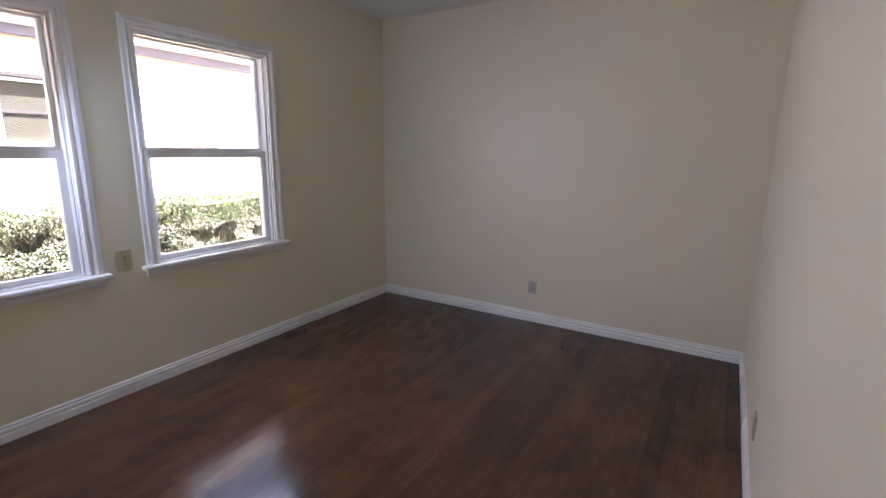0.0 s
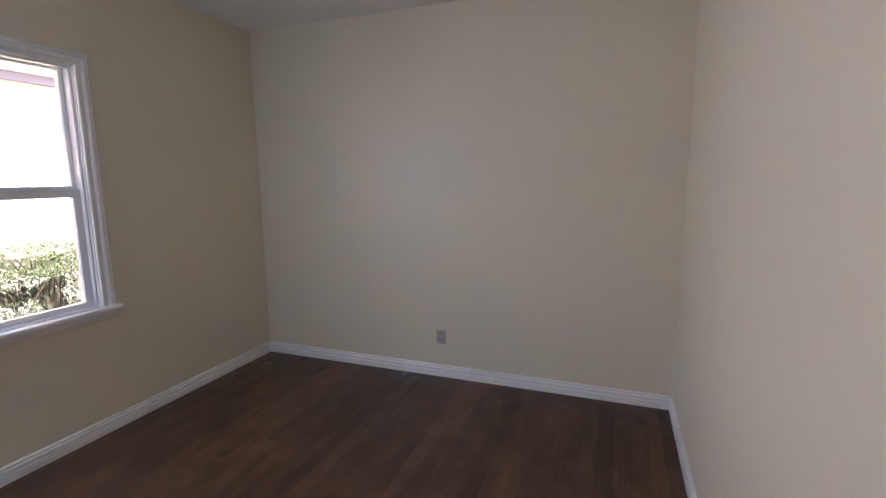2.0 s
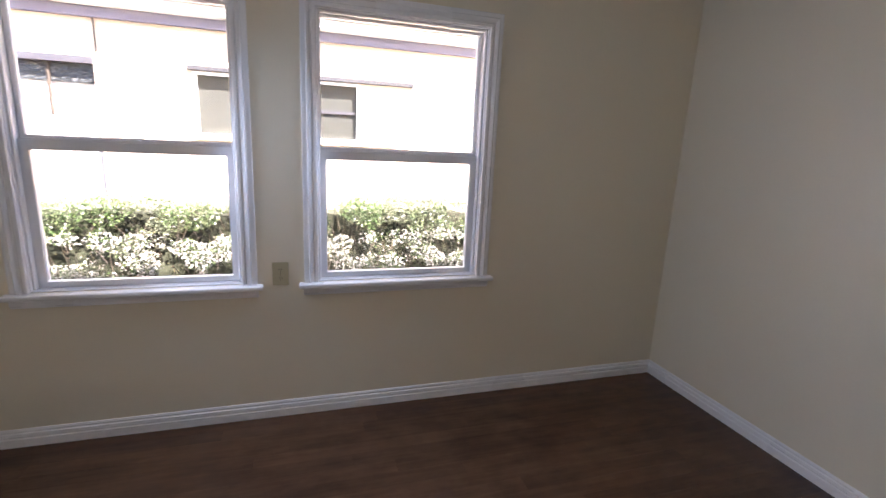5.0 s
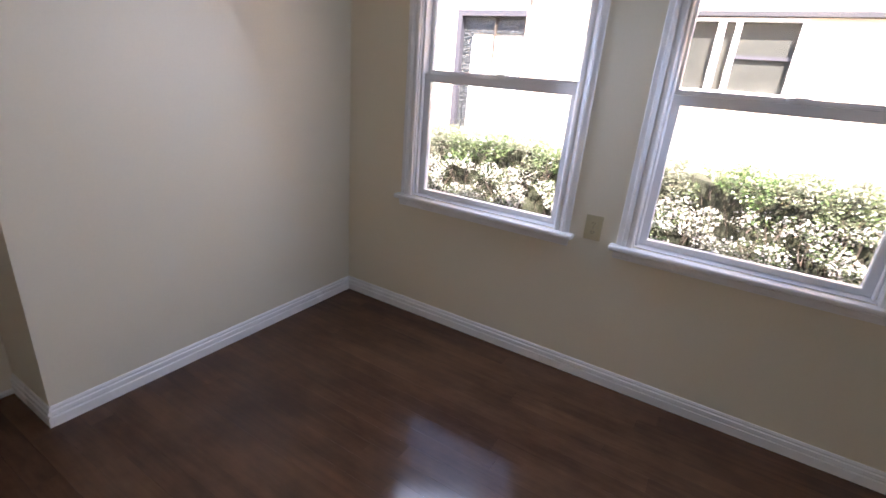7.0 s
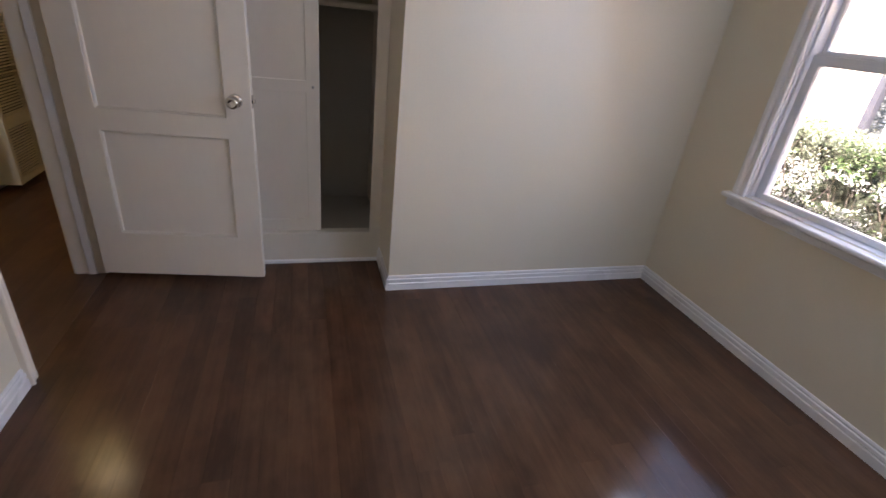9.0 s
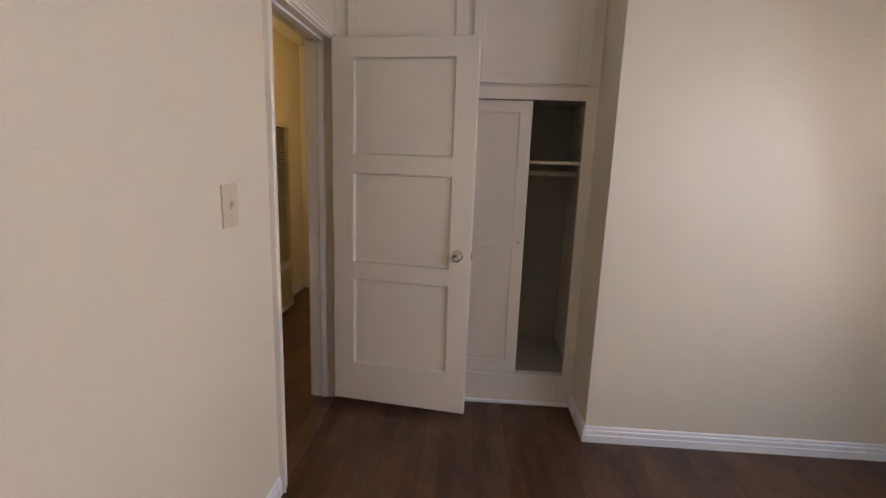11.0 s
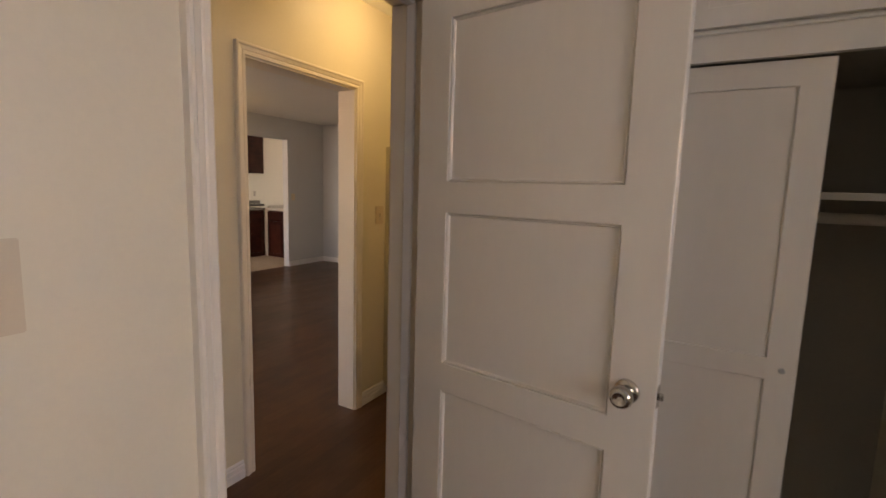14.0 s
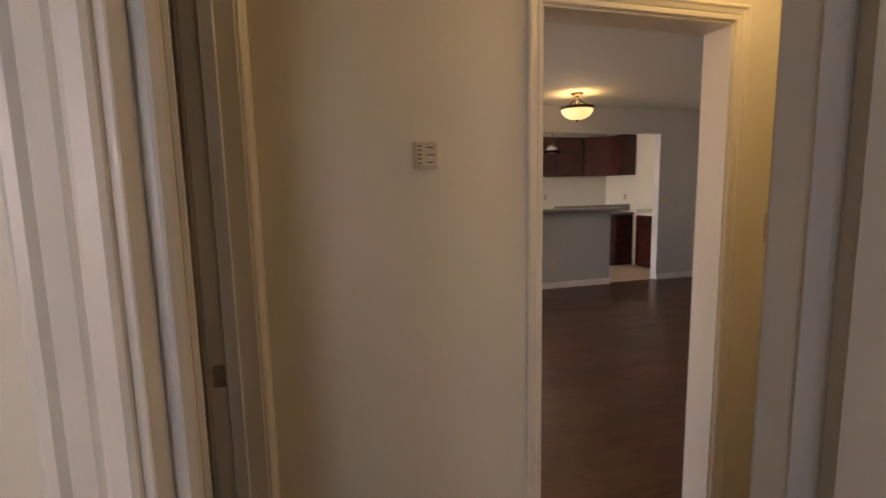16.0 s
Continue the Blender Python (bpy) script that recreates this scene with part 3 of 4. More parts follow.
part("kick_moulding", sweep([lambda u, w, x=x: Vector((x, CLOSET_Y + w, u)) for x in (STUB + 0.013, EX - 0.03)], [(0, 0), (0, 0.012), (0.014, 0.012), (0.020, 0.004), (0.020, 0)]), M_TRIM, closet)
part("ledge", one_box(STUB + 0.013, EX - 0.03, CLOSET_Y, CLOSET_Y + 0.010, 1.832, 1.842, bevel=0.003), M_DOOR, closet)
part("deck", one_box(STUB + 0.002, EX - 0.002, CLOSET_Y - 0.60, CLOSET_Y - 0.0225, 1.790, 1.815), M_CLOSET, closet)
part("shelf", one_box(STUB + 0.003, EX - 0.003, CLOSET_Y - 0.60, CLOSET_Y - 0.17, 1.428, 1.448, bevel=0.002), M_DOOR, closet, "white painted closet shelf")
part("cleat", one_box(STUB + 0.001, STUB + 0.020, CLOSET_Y - 0.60, CLOSET_Y - 0.17, 1.352, 1.426, bevel=0.002), M_DOOR, closet)
rod = lathe([(0.016, STUB + 0.02), (0.016, EX - 0.02)], 16, "X", (0, CLOSET_Y - 0.32, 1.375))
part("rod", rod, M_DOOR, closet, "painted hanging rod", smooth=True)


def panel_door(name, x0, x1, z0, z1, y0, y1, cuts, parent, label=""):
    """A framed door facing +y, from y1 in front to y0 behind, with recessed panels cut into it."""
    d = part(name, pierced(lambda a, b, w: Vector((a, w, b)), (x0, x1), (z0, z1), y0, y1, cuts), M_DOOR, parent, label)
    bmesh_edges(d, 0.0018)
    for a0, a1, b0, b1 in cuts:
        part("panel", one_box(a0 - 0.003, a1 + 0.003, y0 + 0.004, y1 - 0.009, b0 - 0.003, b1 + 0.003), M_DOOR, d)
    return d


sd = panel_door("sliding_door", 2.004, 2.655, 0.192, 1.764, CLOSET_Y - 0.052, CLOSET_Y - 0.028, [(2.072, 2.587, 0.262, 0.955), (2.072, 2.587, 1.015, 1.700)], closet)
part("door_pull", lathe([(0.007, CLOSET_Y - 0.0285), (0.007, CLOSET_Y - 0.026), (0.004, CLOSET_Y - 0.025)], 16, "Y", (2.036, 0, 0.985)), M_GREYPLATE, sd, "small round finger pull", smooth=True)
panel_door("sliding_door", 2.36, 2.984, 0.192, 1.764, CLOSET_Y - 0.080, CLOSET_Y - 0.056, [(2.428, 2.916, 0.262, 0.955), (2.428, 2.916, 1.015, 1.700)], closet)
for x0, x1 in ((1.722, 2.343), (2.375, 3.007)):
    ud = panel_door("upper_door", x0, x1, 1.846, 2.515, CLOSET_Y + 0.001, CLOSET_Y + 0.019, [(x0 + 0.062, x1 - 0.062, 1.895, 2.455)], closet)
    if x0 < 2:
        for dz in (1.900, 1.950):
            part("catch", lathe([(0.006, CLOSET_Y + 0.019), (0.006, CLOSET_Y + 0.024), (0.003, CLOSET_Y + 0.027)], 12, "Y", (2.318, 0, dz)), M_BRONZE, ud, "small dark catch screw")
part("hinge", one_box(1.713, 1.720, CLOSET_Y, CLOSET_Y + 0.012, 1.895, 1.945, bevel=0.002), M_DOOR, closet)
part("hinge", one_box(1.713, 1.720, CLOSET_Y, CLOSET_Y + 0.012, 2.40, 2.45, bevel=0.002), M_DOOR, closet)

# ---- outlets, switches, thermostat ----


def plate(name, place, a0, a1, b0, b1, material, label, category, style):
    """A wall plate on the wall given by place(a, b, w), with its sockets or toggle."""
    am, bm_ = (a0 + a1) / 2, (b0 + b1) / 2
    t = thing(name, place(am, bm_, 0), label, category)

    def blk(nm, c0, c1, d0, d1, w0, w1, m, par, bev=0.0):
        bm = bmesh.new()
        box(bm, 0, 1, 0, 1, 0, 1)
        for v in bm.verts:
            v.co = place(c0 + (c1 - c0) * v.co.x, d0 + (d1 - d0) * v.co.y, w0 + (w1 - w0) * v.co.z)
        if bev:
            bmesh.ops.bevel(bm, geom=bm.edges[:], offset=bev, segments=2, affect="EDGES")
        return part(nm, bm, m, par)

    blk("cover_plate", a0, a1, b0, b1, 0.0005, 0.006, material, t, 0.002)
    if style == "outlet":
        for dz in (-0.021, 0.021):
            s = blk("socket", am - 0.015, am + 0.015, bm_ + dz - 0.0135, bm_ + dz + 0.0135, 0.0062, 0.0085, material, t, 0.0008)
            for da in (-0.006, 0.006):
                blk("slot", am + da - 0.0013, am + da + 0.0013, bm_ + dz - 0.002, bm_ + dz + 0.006, 0.0087, 0.0092, M_SLOT, s)
            blk("slot", am - 0.002, am + 0.002, bm_ + dz - 0.009, bm_ + dz - 0.005, 0.0087, 0.0092, M_SLOT, s)
        blk("screw", am - 0.0025, am + 0.0025, bm_ - 0.0025, bm_ + 0.0025, 0.0062, 0.0072, M_NICKEL, t)
    else:
        blk("toggle_slot", am - 0.006, am + 0.006, bm_ - 0.013, bm_ + 0.013, 0.0062, 0.0070, M_GREYPLATE, t)
        blk("toggle", am - 0.0045, am + 0.0045, bm_ - 0.004, bm_ + 0.012, 0.0072, 0.018, material, t, 0.001)
        for dz in (-0.030, 0.030):
            blk("screw", am - 0.0025, am + 0.0025, bm_ + dz - 0.0025, bm_ + dz + 0.0025, 0.0062, 0.0070, M_GREYPLATE, t)
    return t


plate("wall_outlet", west, 1.476, 1.554, 0.727, 0.846, M_ALMOND, "almond plastic double outlet between the windows", "outlet", "outlet")
plate("wall_outlet", lambda a, b, w: Vector((a, NY - w, b)), 1.520, 1.592, 0.247, 0.350, M_GREYPLATE, "beige plastic double outlet above the baseboard", "outlet", "outlet")
plate("wall_outlet", east, 2.455, 2.530, 0.222, 0.332, M_GREYPLATE, "beige plastic double outlet low on the wall", "outlet", "outlet")
plate("light_switch", east, 0.795, 0.893, 1.205, 1.342, M_PLATE, "cream plastic toggle light switch by the door", "switch", "switch")
plate("light_switch", hall_east, -1.425, -1.345, 1.185, 1.300, M_PLATE, "cream plastic toggle switch in the hall", "switch", "switch")
plate("light_switch", lambda a, b, w: Vector((8.485 - w, a, b)), -4.757, -4.683, 1.140, 1.258, M_PLATE, "cream plastic switch on the grey wall", "switch", "switch")

thermo = thing("thermostat", (HX1, 0.010, 1.485), "small cream plastic wall thermostat with vent slits", "thermostat")
part("back_plate", one_box(HX1 - 0.006, HX1 - 0.0005, -0.029, 0.048, 1.480, 1.562, bevel=0.002), M_PLATE, thermo)
part("cover", one_box(HX1 - 0.030, HX1 - 0.0062, -0.024, 0.043, 1.486, 1.558, bevel=0.005, segs=2), M_PLATE, thermo)
for k in range(5):
    part("vent_slit", one_box(HX1 - 0.0306, HX1 - 0.0298, 0.026, 0.039, 1.4945 + k * 0.0125, 1.4980 + k * 0.0125), M_SLOT, thermo, "dark vent slit")
for z in (1.497, 1.519, 1.541):
    part("scale_bar", one_box(HX1 - 0.0308, HX1 - 0.0298, -0.012, 0.012, z, z + 0.003), M_SLOT, thermo, "dark scale line")

# ---- wall heater ----
heater = thing("wall_heater", (4.01, -1.64, 0.05), "tall cream enamelled wall heater with louvred front", "wall heater")
HF = 3.925
part("cabinet", pierced(lambda a, b, w: Vector((w, a, b)), (-1.83, -1.45), (0.055, 1.685), HF, HX1 - 0.001, [(-1.80, -1.48, 0.50, 1.655), (-1.80, -1.48, 0.10, 0.42)]), M_HEATER, heater)
part("inner_back", one_box(HF + 0.035, HF + 0.04, -1.82, -1.46, 0.08, 1.67), M_GRILLE, heater, "dark inside of the heater")
for z0, z1, nm in ((0.50, 1.655, "upper_grille"), (0.10, 0.42, "lower_grille")):
    bm = bmesh.new()
    n = int((z1 - z0) / 0.0185)
    for k in range(n):
        z = z0 + 0.006 + k * 0.0185
        vs = [bm.verts.new(p) for p in ((HF + 0.002, -1.80, z), (HF + 0.002, -1.48, z), (HF + 0.016, -1.48, z + 0.005), (HF + 0.016, -1.80, z + 0.005), (HF + 0.002, -1.80, z + 0.002), (HF + 0.002, -1.48, z + 0.002), (HF + 0.016, -1.48, z + 0.007), (HF + 0.016, -1.80, z + 0.007))]
        for f in ((0, 1, 2, 3), (4, 5, 6, 7), (0, 1, 5, 4), (3, 2, 6, 7), (0, 3, 7, 4), (1, 2, 6, 5)):
            bm.faces.new([vs[i] for i in f])
    tagged(part(nm, bm, M_HEATER, heater), kind="stuff")

# ---- lamps ----
hl = thing("hall_ceiling_light", (3.74, -1.10, LC), "flush round ceiling light, lit warm white", "ceiling light")
part("rim", lathe([(0.125, LC - 0.001), (0.125, LC - 0.016), (0.105, LC - 0.018), (0.105, LC - 0.001)], 32, "Z", (3.74, -1.10, 0)), M_TRIM, hl, smooth=True)
part("dome", lathe([(0.104, LC - 0.015), (0.102, LC - 0.050), (0.080, LC - 0.082), (0.040, LC - 0.097), (0.001, LC - 0.100)], 32, "Z", (3.74, -1.10, 0)), M_HALLGLOW, hl, "lit white glass dome", smooth=True)

LP = (7.69, -2.735, 0)
ll = thing("living_ceiling_light", (LP[0], LP[1], LC), "semi-flush lamp with a lit amber glass bowl", "ceiling light")
part("canopy", lathe([(0.075, LC - 0.001), (0.072, LC - 0.012), (0.045, LC - 0.030), (0.014, LC - 0.034)], 28, "Z", LP), M_BRONZE, ll, smooth=True)
part("stem", lathe([(0.011, LC - 0.033), (0.011, 2.20)], 14, "Z", LP), M_BRONZE, ll, smooth=True)
bowl = [(0.190, 2.335), (0.188, 2.322), (0.174, 2.275), (0.140, 2.235), (0.086, 2.207), (0.024, 2.196), (0.024, 2.200), (0.084, 2.212), (0.137, 2.240), (0.170, 2.279), (0.184, 2.335)]
part("glass_bowl", lathe(bowl, 36, "Z", LP), M_BOWL, ll, "lit amber glass bowl", smooth=True)
part("rim_band", lathe([(0.197, 2.312), (0.199, 2.342), (0.192, 2.346), (0.191, 2.314)], 36, "Z", LP), M_BRONZE, ll, smooth=True)
part("finial", lathe([(0.004, 2.168), (0.014, 2.178), (0.010, 2.189), (0.020, 2.195), (0.020, 2.201)], 16, "Z", LP), M_BRONZE, ll, smooth=True)
for k in range(3):
    a = 2 * math.pi * k / 3 + 0.4
    bm = bmesh.new()
    p0, p1 = Vector((LP[0], LP[1], 2.44)), Vector((LP[0] + 0.192 * math.cos(a), LP[1] + 0.192 * math.sin(a), 2.335))
    d = (p1 - p0).normalized()
    s = d.cross(Vector((0, 0, 1))).normalized() * 0.006
    u = s.cross(d).normalized() * 0.006
    ring = [[bm.verts.new(p + q) for q in (s + u, s - u, -s - u, -s + u)] for p in (p0, p1)]
    for i in range(4):
        bm.faces.new([ring[0][i], ring[0][(i + 1) % 4], ring[1][(i + 1) % 4], ring[1][i]])
    part("arm", bm, M_BRONZE, ll)

# ---- breakfast bar and kitchen ----
bt = thing("bar_counter", (LX1, -1.6, 1.06), "grey stone bar top on the half wall", "counter")
part("worktop", one_box(LX1 - 0.20, LX1 + 0.30, BAR_END - 0.15, 0.895, 1.064, 1.104, bevel=0.008, segs=2), M_COUNTER, bt)
plate("wall_outlet", lambda a, b, w: Vector((LX1 - w, a, b)), -2.93, -2.86, 0.26, 0.37, M_PLATE, "white outlet low on the bar wall", "outlet", "outlet")


def cabinet(name, x0, x1, y0, y1, z0, z1, facing, label, doors, drawer=False):
    """A cherry cabinet unit with frame doors on the side it faces ('x-' or 'y+')."""
    c = thing(name, ((x0 + x1) / 2, (y0 + y1) / 2, z0), label, "cabinet")
    part("body", one_box(x0, x1, y0, y1, z0, z1, bevel=0.002), M_CHERRY, c)
    span = (y0, y1) if facing == "x-" else (x0, x1)
    step = (span[1] - span[0]) / doors
    place = (lambda a, b, w: Vector((x0 - w, a, b))) if facing == "x-" else (lambda a, b, w: Vector((a, y1 + w, b)))
    ztop = z1 - 0.20 if drawer else z1 - 0.012
    for k in range(doors):
        a0, a1 = span[0] + k * step + 0.008, span[0] + (k + 1) * step - 0.008
        d = part("door", pierced(place, (a0, a1), (z0 + 0.012, ztop), 0.001, 0.020, [(a0 + 0.06, a1 - 0.06, z0 + 0.075, ztop - 0.06)]), M_CHERRY, c)
        part("panel", pierced(place, (a0 + 0.058, a1 - 0.058), (z0 + 0.073, ztop - 0.058), 0.002, 0.010, []), M_CHERRY, d)
        if drawer:
            dr = part("drawer", pierced(place, (a0, a1), (ztop + 0.012, z1 - 0.02), 0.001, 0.020, []), M_CHERRY, c)
            part("handle", pierced(place, (a0 + 0.05, a1 - 0.05), (ztop + 0.012, ztop + 0.026), 0.022, 0.036, []), M_NICKEL, dr, "pale metal pull")
    return c


cabinet("upper_cabinet", 10.87, KX - 0.001, -3.60, -2.50, 1.615, 2.36, "x-", "dark cherry upper cabinet over the counter", 2)
cabinet("upper_cabinet", 10.87, KX - 0.001, -4.88, -3.61, 1.615, 2.36, "x-", "dark cherry upper cabinet over the counter", 2)
cabinet("upper_cabinet", 10.29, 10.60, KS + 0.001, KS + 0.33, 1.615, 2.36, "y+", "dark cherry upper cabinet at the corner", 1)
cc = thing("corner_cabinet", (10.9, -5.2, 1.615), "dark cherry corner cabinet set across the corner", "cabinet")
bm = bmesh.new()
foot = [(10.61, KS + 0.001), (KX - 0.001, KS + 0.001), (KX - 0.001, -4.89), (10.87, -4.89), (10.61, KS + 0.33)]
lo = [bm.verts.new((*p, 1.615)) for p in foot]
hi = [bm.verts.new((*p, 2.36)) for p in foot]
bm.faces.new(lo), bm.faces.new(hi)
for k in range(5):
    bm.faces.new([lo[k], lo[(k + 1) % 5], hi[(k + 1) % 5], hi[k]])
part("body", bm, M_CHERRY, cc)
cabinet("base_cabinet", 9.80, 10.38, -5.20, -4.00, 0.0, 0.90, "x-", "dark cherry base cabinet under the counter", 2)
cabinet("base_cabinet", 9.26, 9.69, KS + 0.001, -5.20, 0.0, 0.895, "y+", "dark cherry base cabinet with a drawer", 1, True)
part("end_panel", one_box(9.70, 9.745, KS + 0.001, -5.19, 0.0, 0.99, bevel=0.002), M_KITWALL, tagged(thing("kitchen_end_panel", (9.72, -5.4, 0), "white painted end panel between cabinets", "panel")))
kc = thing("kitchen_counter", (10.0, -4.6, 0.90), "grey stone kitchen counter with low backsplash", "counter")
part("worktop", one_box(9.76, 10.42, -5.20, -3.98, 0.902, 0.942, bevel=0.006), M_COUNTER, kc)
part("backsplash", one_box(10.40, 10.42, -5.60, -3.98, 0.943, 1.06, bevel=0.002), M_COUNTER, kc)
part("white_top", one_box(9.23, 9.70, KS + 0.002, -5.17, 0.897, 0.935, bevel=0.004), M_KITWALL, tagged(thing("cabinet_top", (9.46, -5.4, 0.897), "white top on the drawer cabinet", "counter")))
for y, z in ((-4.25, 1.16),):
    plate("wall_outlet", lambda a, b, w: Vector((KX - w, a, b)), y, y + 0.07, z, z + 0.11, M_GREYPLATE, "outlet above the kitchen counter", "outlet", "outlet")
for x in (10.55, 9.55):
    plate("wall_outlet", lambda a, b, w: Vector((a, KS + w, b)), x, x + 0.07, 1.14, 1.25, M_GREYPLATE, "outlet above the kitchen counter", "outlet", "outlet")
tube = thing("kitchen_light", (9.6, -2.6, LC), "long kitchen ceiling tube light, lit", "ceiling light")
part("housing", one_box(9.48, 9.72, -3.3, -1.9, LC - 0.02, LC - 0.001, bevel=0.004), M_TRIM, tube)
part("diffuser", one_box(9.50, 9.70, -3.28, -1.92, LC - 0.075, LC - 0.021, bevel=0.012, segs=2), M_TUBE, tube, "lit white diffuser")
hood = thing("pendant_lamp", (9.2, -3.25, 2.0), "clear glass pendant shade in the kitchen", "lamp")
part("shade", lathe([(0.02, 2.06), (0.05, 2.04), (0.11, 1.98), (0.14, 1.92), (0.135, 1.92), (0.10, 1.985), (0.02, 2.05)], 24, "Z", (9.2, -3.25, 0)), M_GLASS, hood, smooth=True)
part("cord", lathe([(0.006, 2.06), (0.006, LC - 0.001)], 8, "Z", (9.2, -3.25, 0)), M_BRONZE, hood)

# ---- outside: the neighbouring house ----
NX = -2.425
nb = thing("neighbour_house", (NX, 1.0, -0.25), "white stucco neighbouring house with a boxed eave", "house")
NBW = (0.74, 2.215, 1.425, 1.985)
NBD = (-0.755, 0.005, 0.55, 2.03)
part("wall", pierced(lambda a, b, w: Vector((w, a, b)), (-12, 14), (-0.25, 2.75), NX - 0.2, NX, [NBW, NBD]), M_STUCCO, nb)
part("inner_wall", one_box(NX - 3.0, NX - 2.9, -12, 14, -0.25, 2.75), M_BACKING, nb)
part("frieze_board", one_box(NX + 0.001, NX + 0.06, -12, 14, 2.333, 2.412, bevel=0.003), M_FASCIA, nb, "lilac-grey board under the eave, the gutter's shade put into its colour")
part("gutter", one_box(NX + 0.001, NX + 0.19, -12, 14, 2.413, 2.50, bevel=0.012, segs=2), M_GUTTER, nb, "white painted gutter")
bm = bmesh.new()
vs = [bm.verts.new(p) for p in ((NX + 0.22, -12, 2.49), (NX + 0.22, 14, 2.49), (NX - 5, 14, 4.3), (NX - 5, -12, 4.3), (NX + 0.22, -12, 2.52), (NX + 0.22, 14, 2.52), (NX - 5, 14, 4.33), (NX - 5, -12, 4.33))]
for f in ((0, 1, 2, 3), (4, 5, 6, 7), (0, 1, 5, 4), (2, 3, 7, 6), (0, 3, 7, 4), (1, 2, 6, 5)):
    bm.faces.new([vs[i] for i in f])
part("roof", bm, M_ROOF, nb)
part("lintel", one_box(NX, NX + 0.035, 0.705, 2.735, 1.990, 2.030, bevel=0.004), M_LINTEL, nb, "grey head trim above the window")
nw = part("window", pierced(lambda a, b, w: Vector((w, a, b)), (NBW[0], NBW[1]), (NBW[2], NBW[3]), NX - 0.07, NX + 0.012, [(NBW[0] + 0.03, 1.635, 1.455, 1.960), (1.685, 1.755, 1.455, 1.960), (1.795, 2.180, 1.455, 1.960)]), M_NBWHITE, nb)
for y0, y1 in ((NBW[0] + 0.03, 1.635), (1.685, 1.755), (1.795, 2.180)):
    part("pane", one_box(NX - 0.06, NX - 0.05, y0 - 0.004, y1 + 0.004, 1.451, 1.964), M_NBGLASS, nw, "dark reflecting glass")
part("check_rail", one_box(NX - 0.049, NX - 0.03, 1.797, 2.178, 1.695, 1.722), M_NBFRAME, nw)
part("sill", one_box(NX, NX + 0.05, NBW[0] - 0.03, 2.60, 1.395, 1.424, bevel=0.005), M_NBWHITE, nb)
nd = part("obscured_window", pierced(lambda a, b, w: Vector((w, a, b)), (NBD[0], NBD[1]), (NBD[2], NBD[3]), NX - 0.09, NX + 0.015, [(NBD[0] + 0.055, NBD[1] - 0.001, NBD[2] + 0.05, NBD[3] - 0.055)]), M_NBFRAME, nb, "grey framed window of rippled glass")
part("pane", pierced(lambda a, b, w: Vector((w, a, b)), (NBD[0] + 0.05, NBD[1] - 0.003), (NBD[2] + 0.046, NBD[3] - 0.05), NX - 0.06, NX - 0.05, [(NBD[0] + 0.16, NBD[1] - 0.003, NBD[2] + 0.08, NBD[3] - 0.21)]), M_RIPPLE, nd, "rippled blue-grey glass")
# added white sheet: paints the glass's bright reflection through the cut-out
part("shade", one_box(NX - 0.075, NX - 0.066, NBD[0] + 0.05, NBD[1] - 0.003, NBD[2] + 0.046, NBD[3] - 0.05), M_BACKING, nd, "white sheet standing for the bright reflection in the glass")
part("cord", lathe([(0.012, 1.55), (0.014, 1.90), (0.012, 1.97)], 10, "Z", (NX - 0.035, -0.335, 0)), M_TWIG, nd, "brown hanging cord")
part("cable", lathe([(0.006, 2.06), (0.006, 2.33)], 8, "Z", (NX + 0.012, 0.035, 0)), M_SLOT, nb, "thin black cable")
struct(part("side_yard_path", one_box(NX, -0.16, -12, 14, -0.249, -0.235), M_CONCRETE), "pale concrete strip between the houses", "path")

# ---- clipped hedge ----
rng = random.Random(7)
hedge = tagged(thing("hedge", (-1.62, 1.0, -0.24), "clipped green hedge with dry brown twigs beneath", "hedge"), kind="stuff")


def hedge_top(y):
    return 0.955 + 0.045 * noise.noise(Vector((y * 1.7, 3.1, 0))) + 0.03 * noise.noise(Vector((y * 6.0, 9.1, 0)))


green, dry = ([], []), ([], [])
for k in range(190000):
    y = rng.uniform(-2.6, 5.6)
    top = hedge_top(y)
    side = rng.random()
    if side < 0.52:
        x = -1.36 - abs(rng.gauss(0, 0.05)) + 0.07 * noise.noise(Vector((y * 3, rng.random() * 0.2, 5)))
        z = rng.uniform(0.05, top)
    elif side < 0.82:
        x = rng.uniform(-1.92, -1.34)
        z = top - abs(rng.gauss(0, 0.04)) + (rng.random() < 0.06) * rng.uniform(0, 0.07)
    else:
        x, z = rng.uniform(-1.9, -1.42), rng.uniform(0.1, top)
    # thinner low down, with gaps that show the twigs
    if noise.noise(Vector((x * 5, y * 5, z * 6))) < -0.17 + 0.34 * max(0.0, 0.72 - z):
        continue
    size = rng.uniform(0.007, 0.013)
    e = Euler((rng.uniform(-0.9, 0.9), rng.uniform(-0.9, 0.9), rng.uniform(0, 6.28))).to_matrix()
    if rng.random() < 0.5:
        e = e @ Euler((0, 1.2, 0)).to_matrix()
    c = Vector((x, y, z))
    withered = rng.random() < (0.52 if z < top - 0.22 else 0.05)
    verts, faces = dry if withered else green
    n0 = len(verts)
    for px, py, pz in ((-1, 0, 0), (0, -0.5, 0.18), (1.1, 0, 0), (0, 0.5, 0.18)):
        verts.append(c + e @ Vector((px * size, py * size, pz * size)))
    faces.append((n0, n0 + 1, n0 + 2))
    faces.append((n0, n0 + 2, n0 + 3))
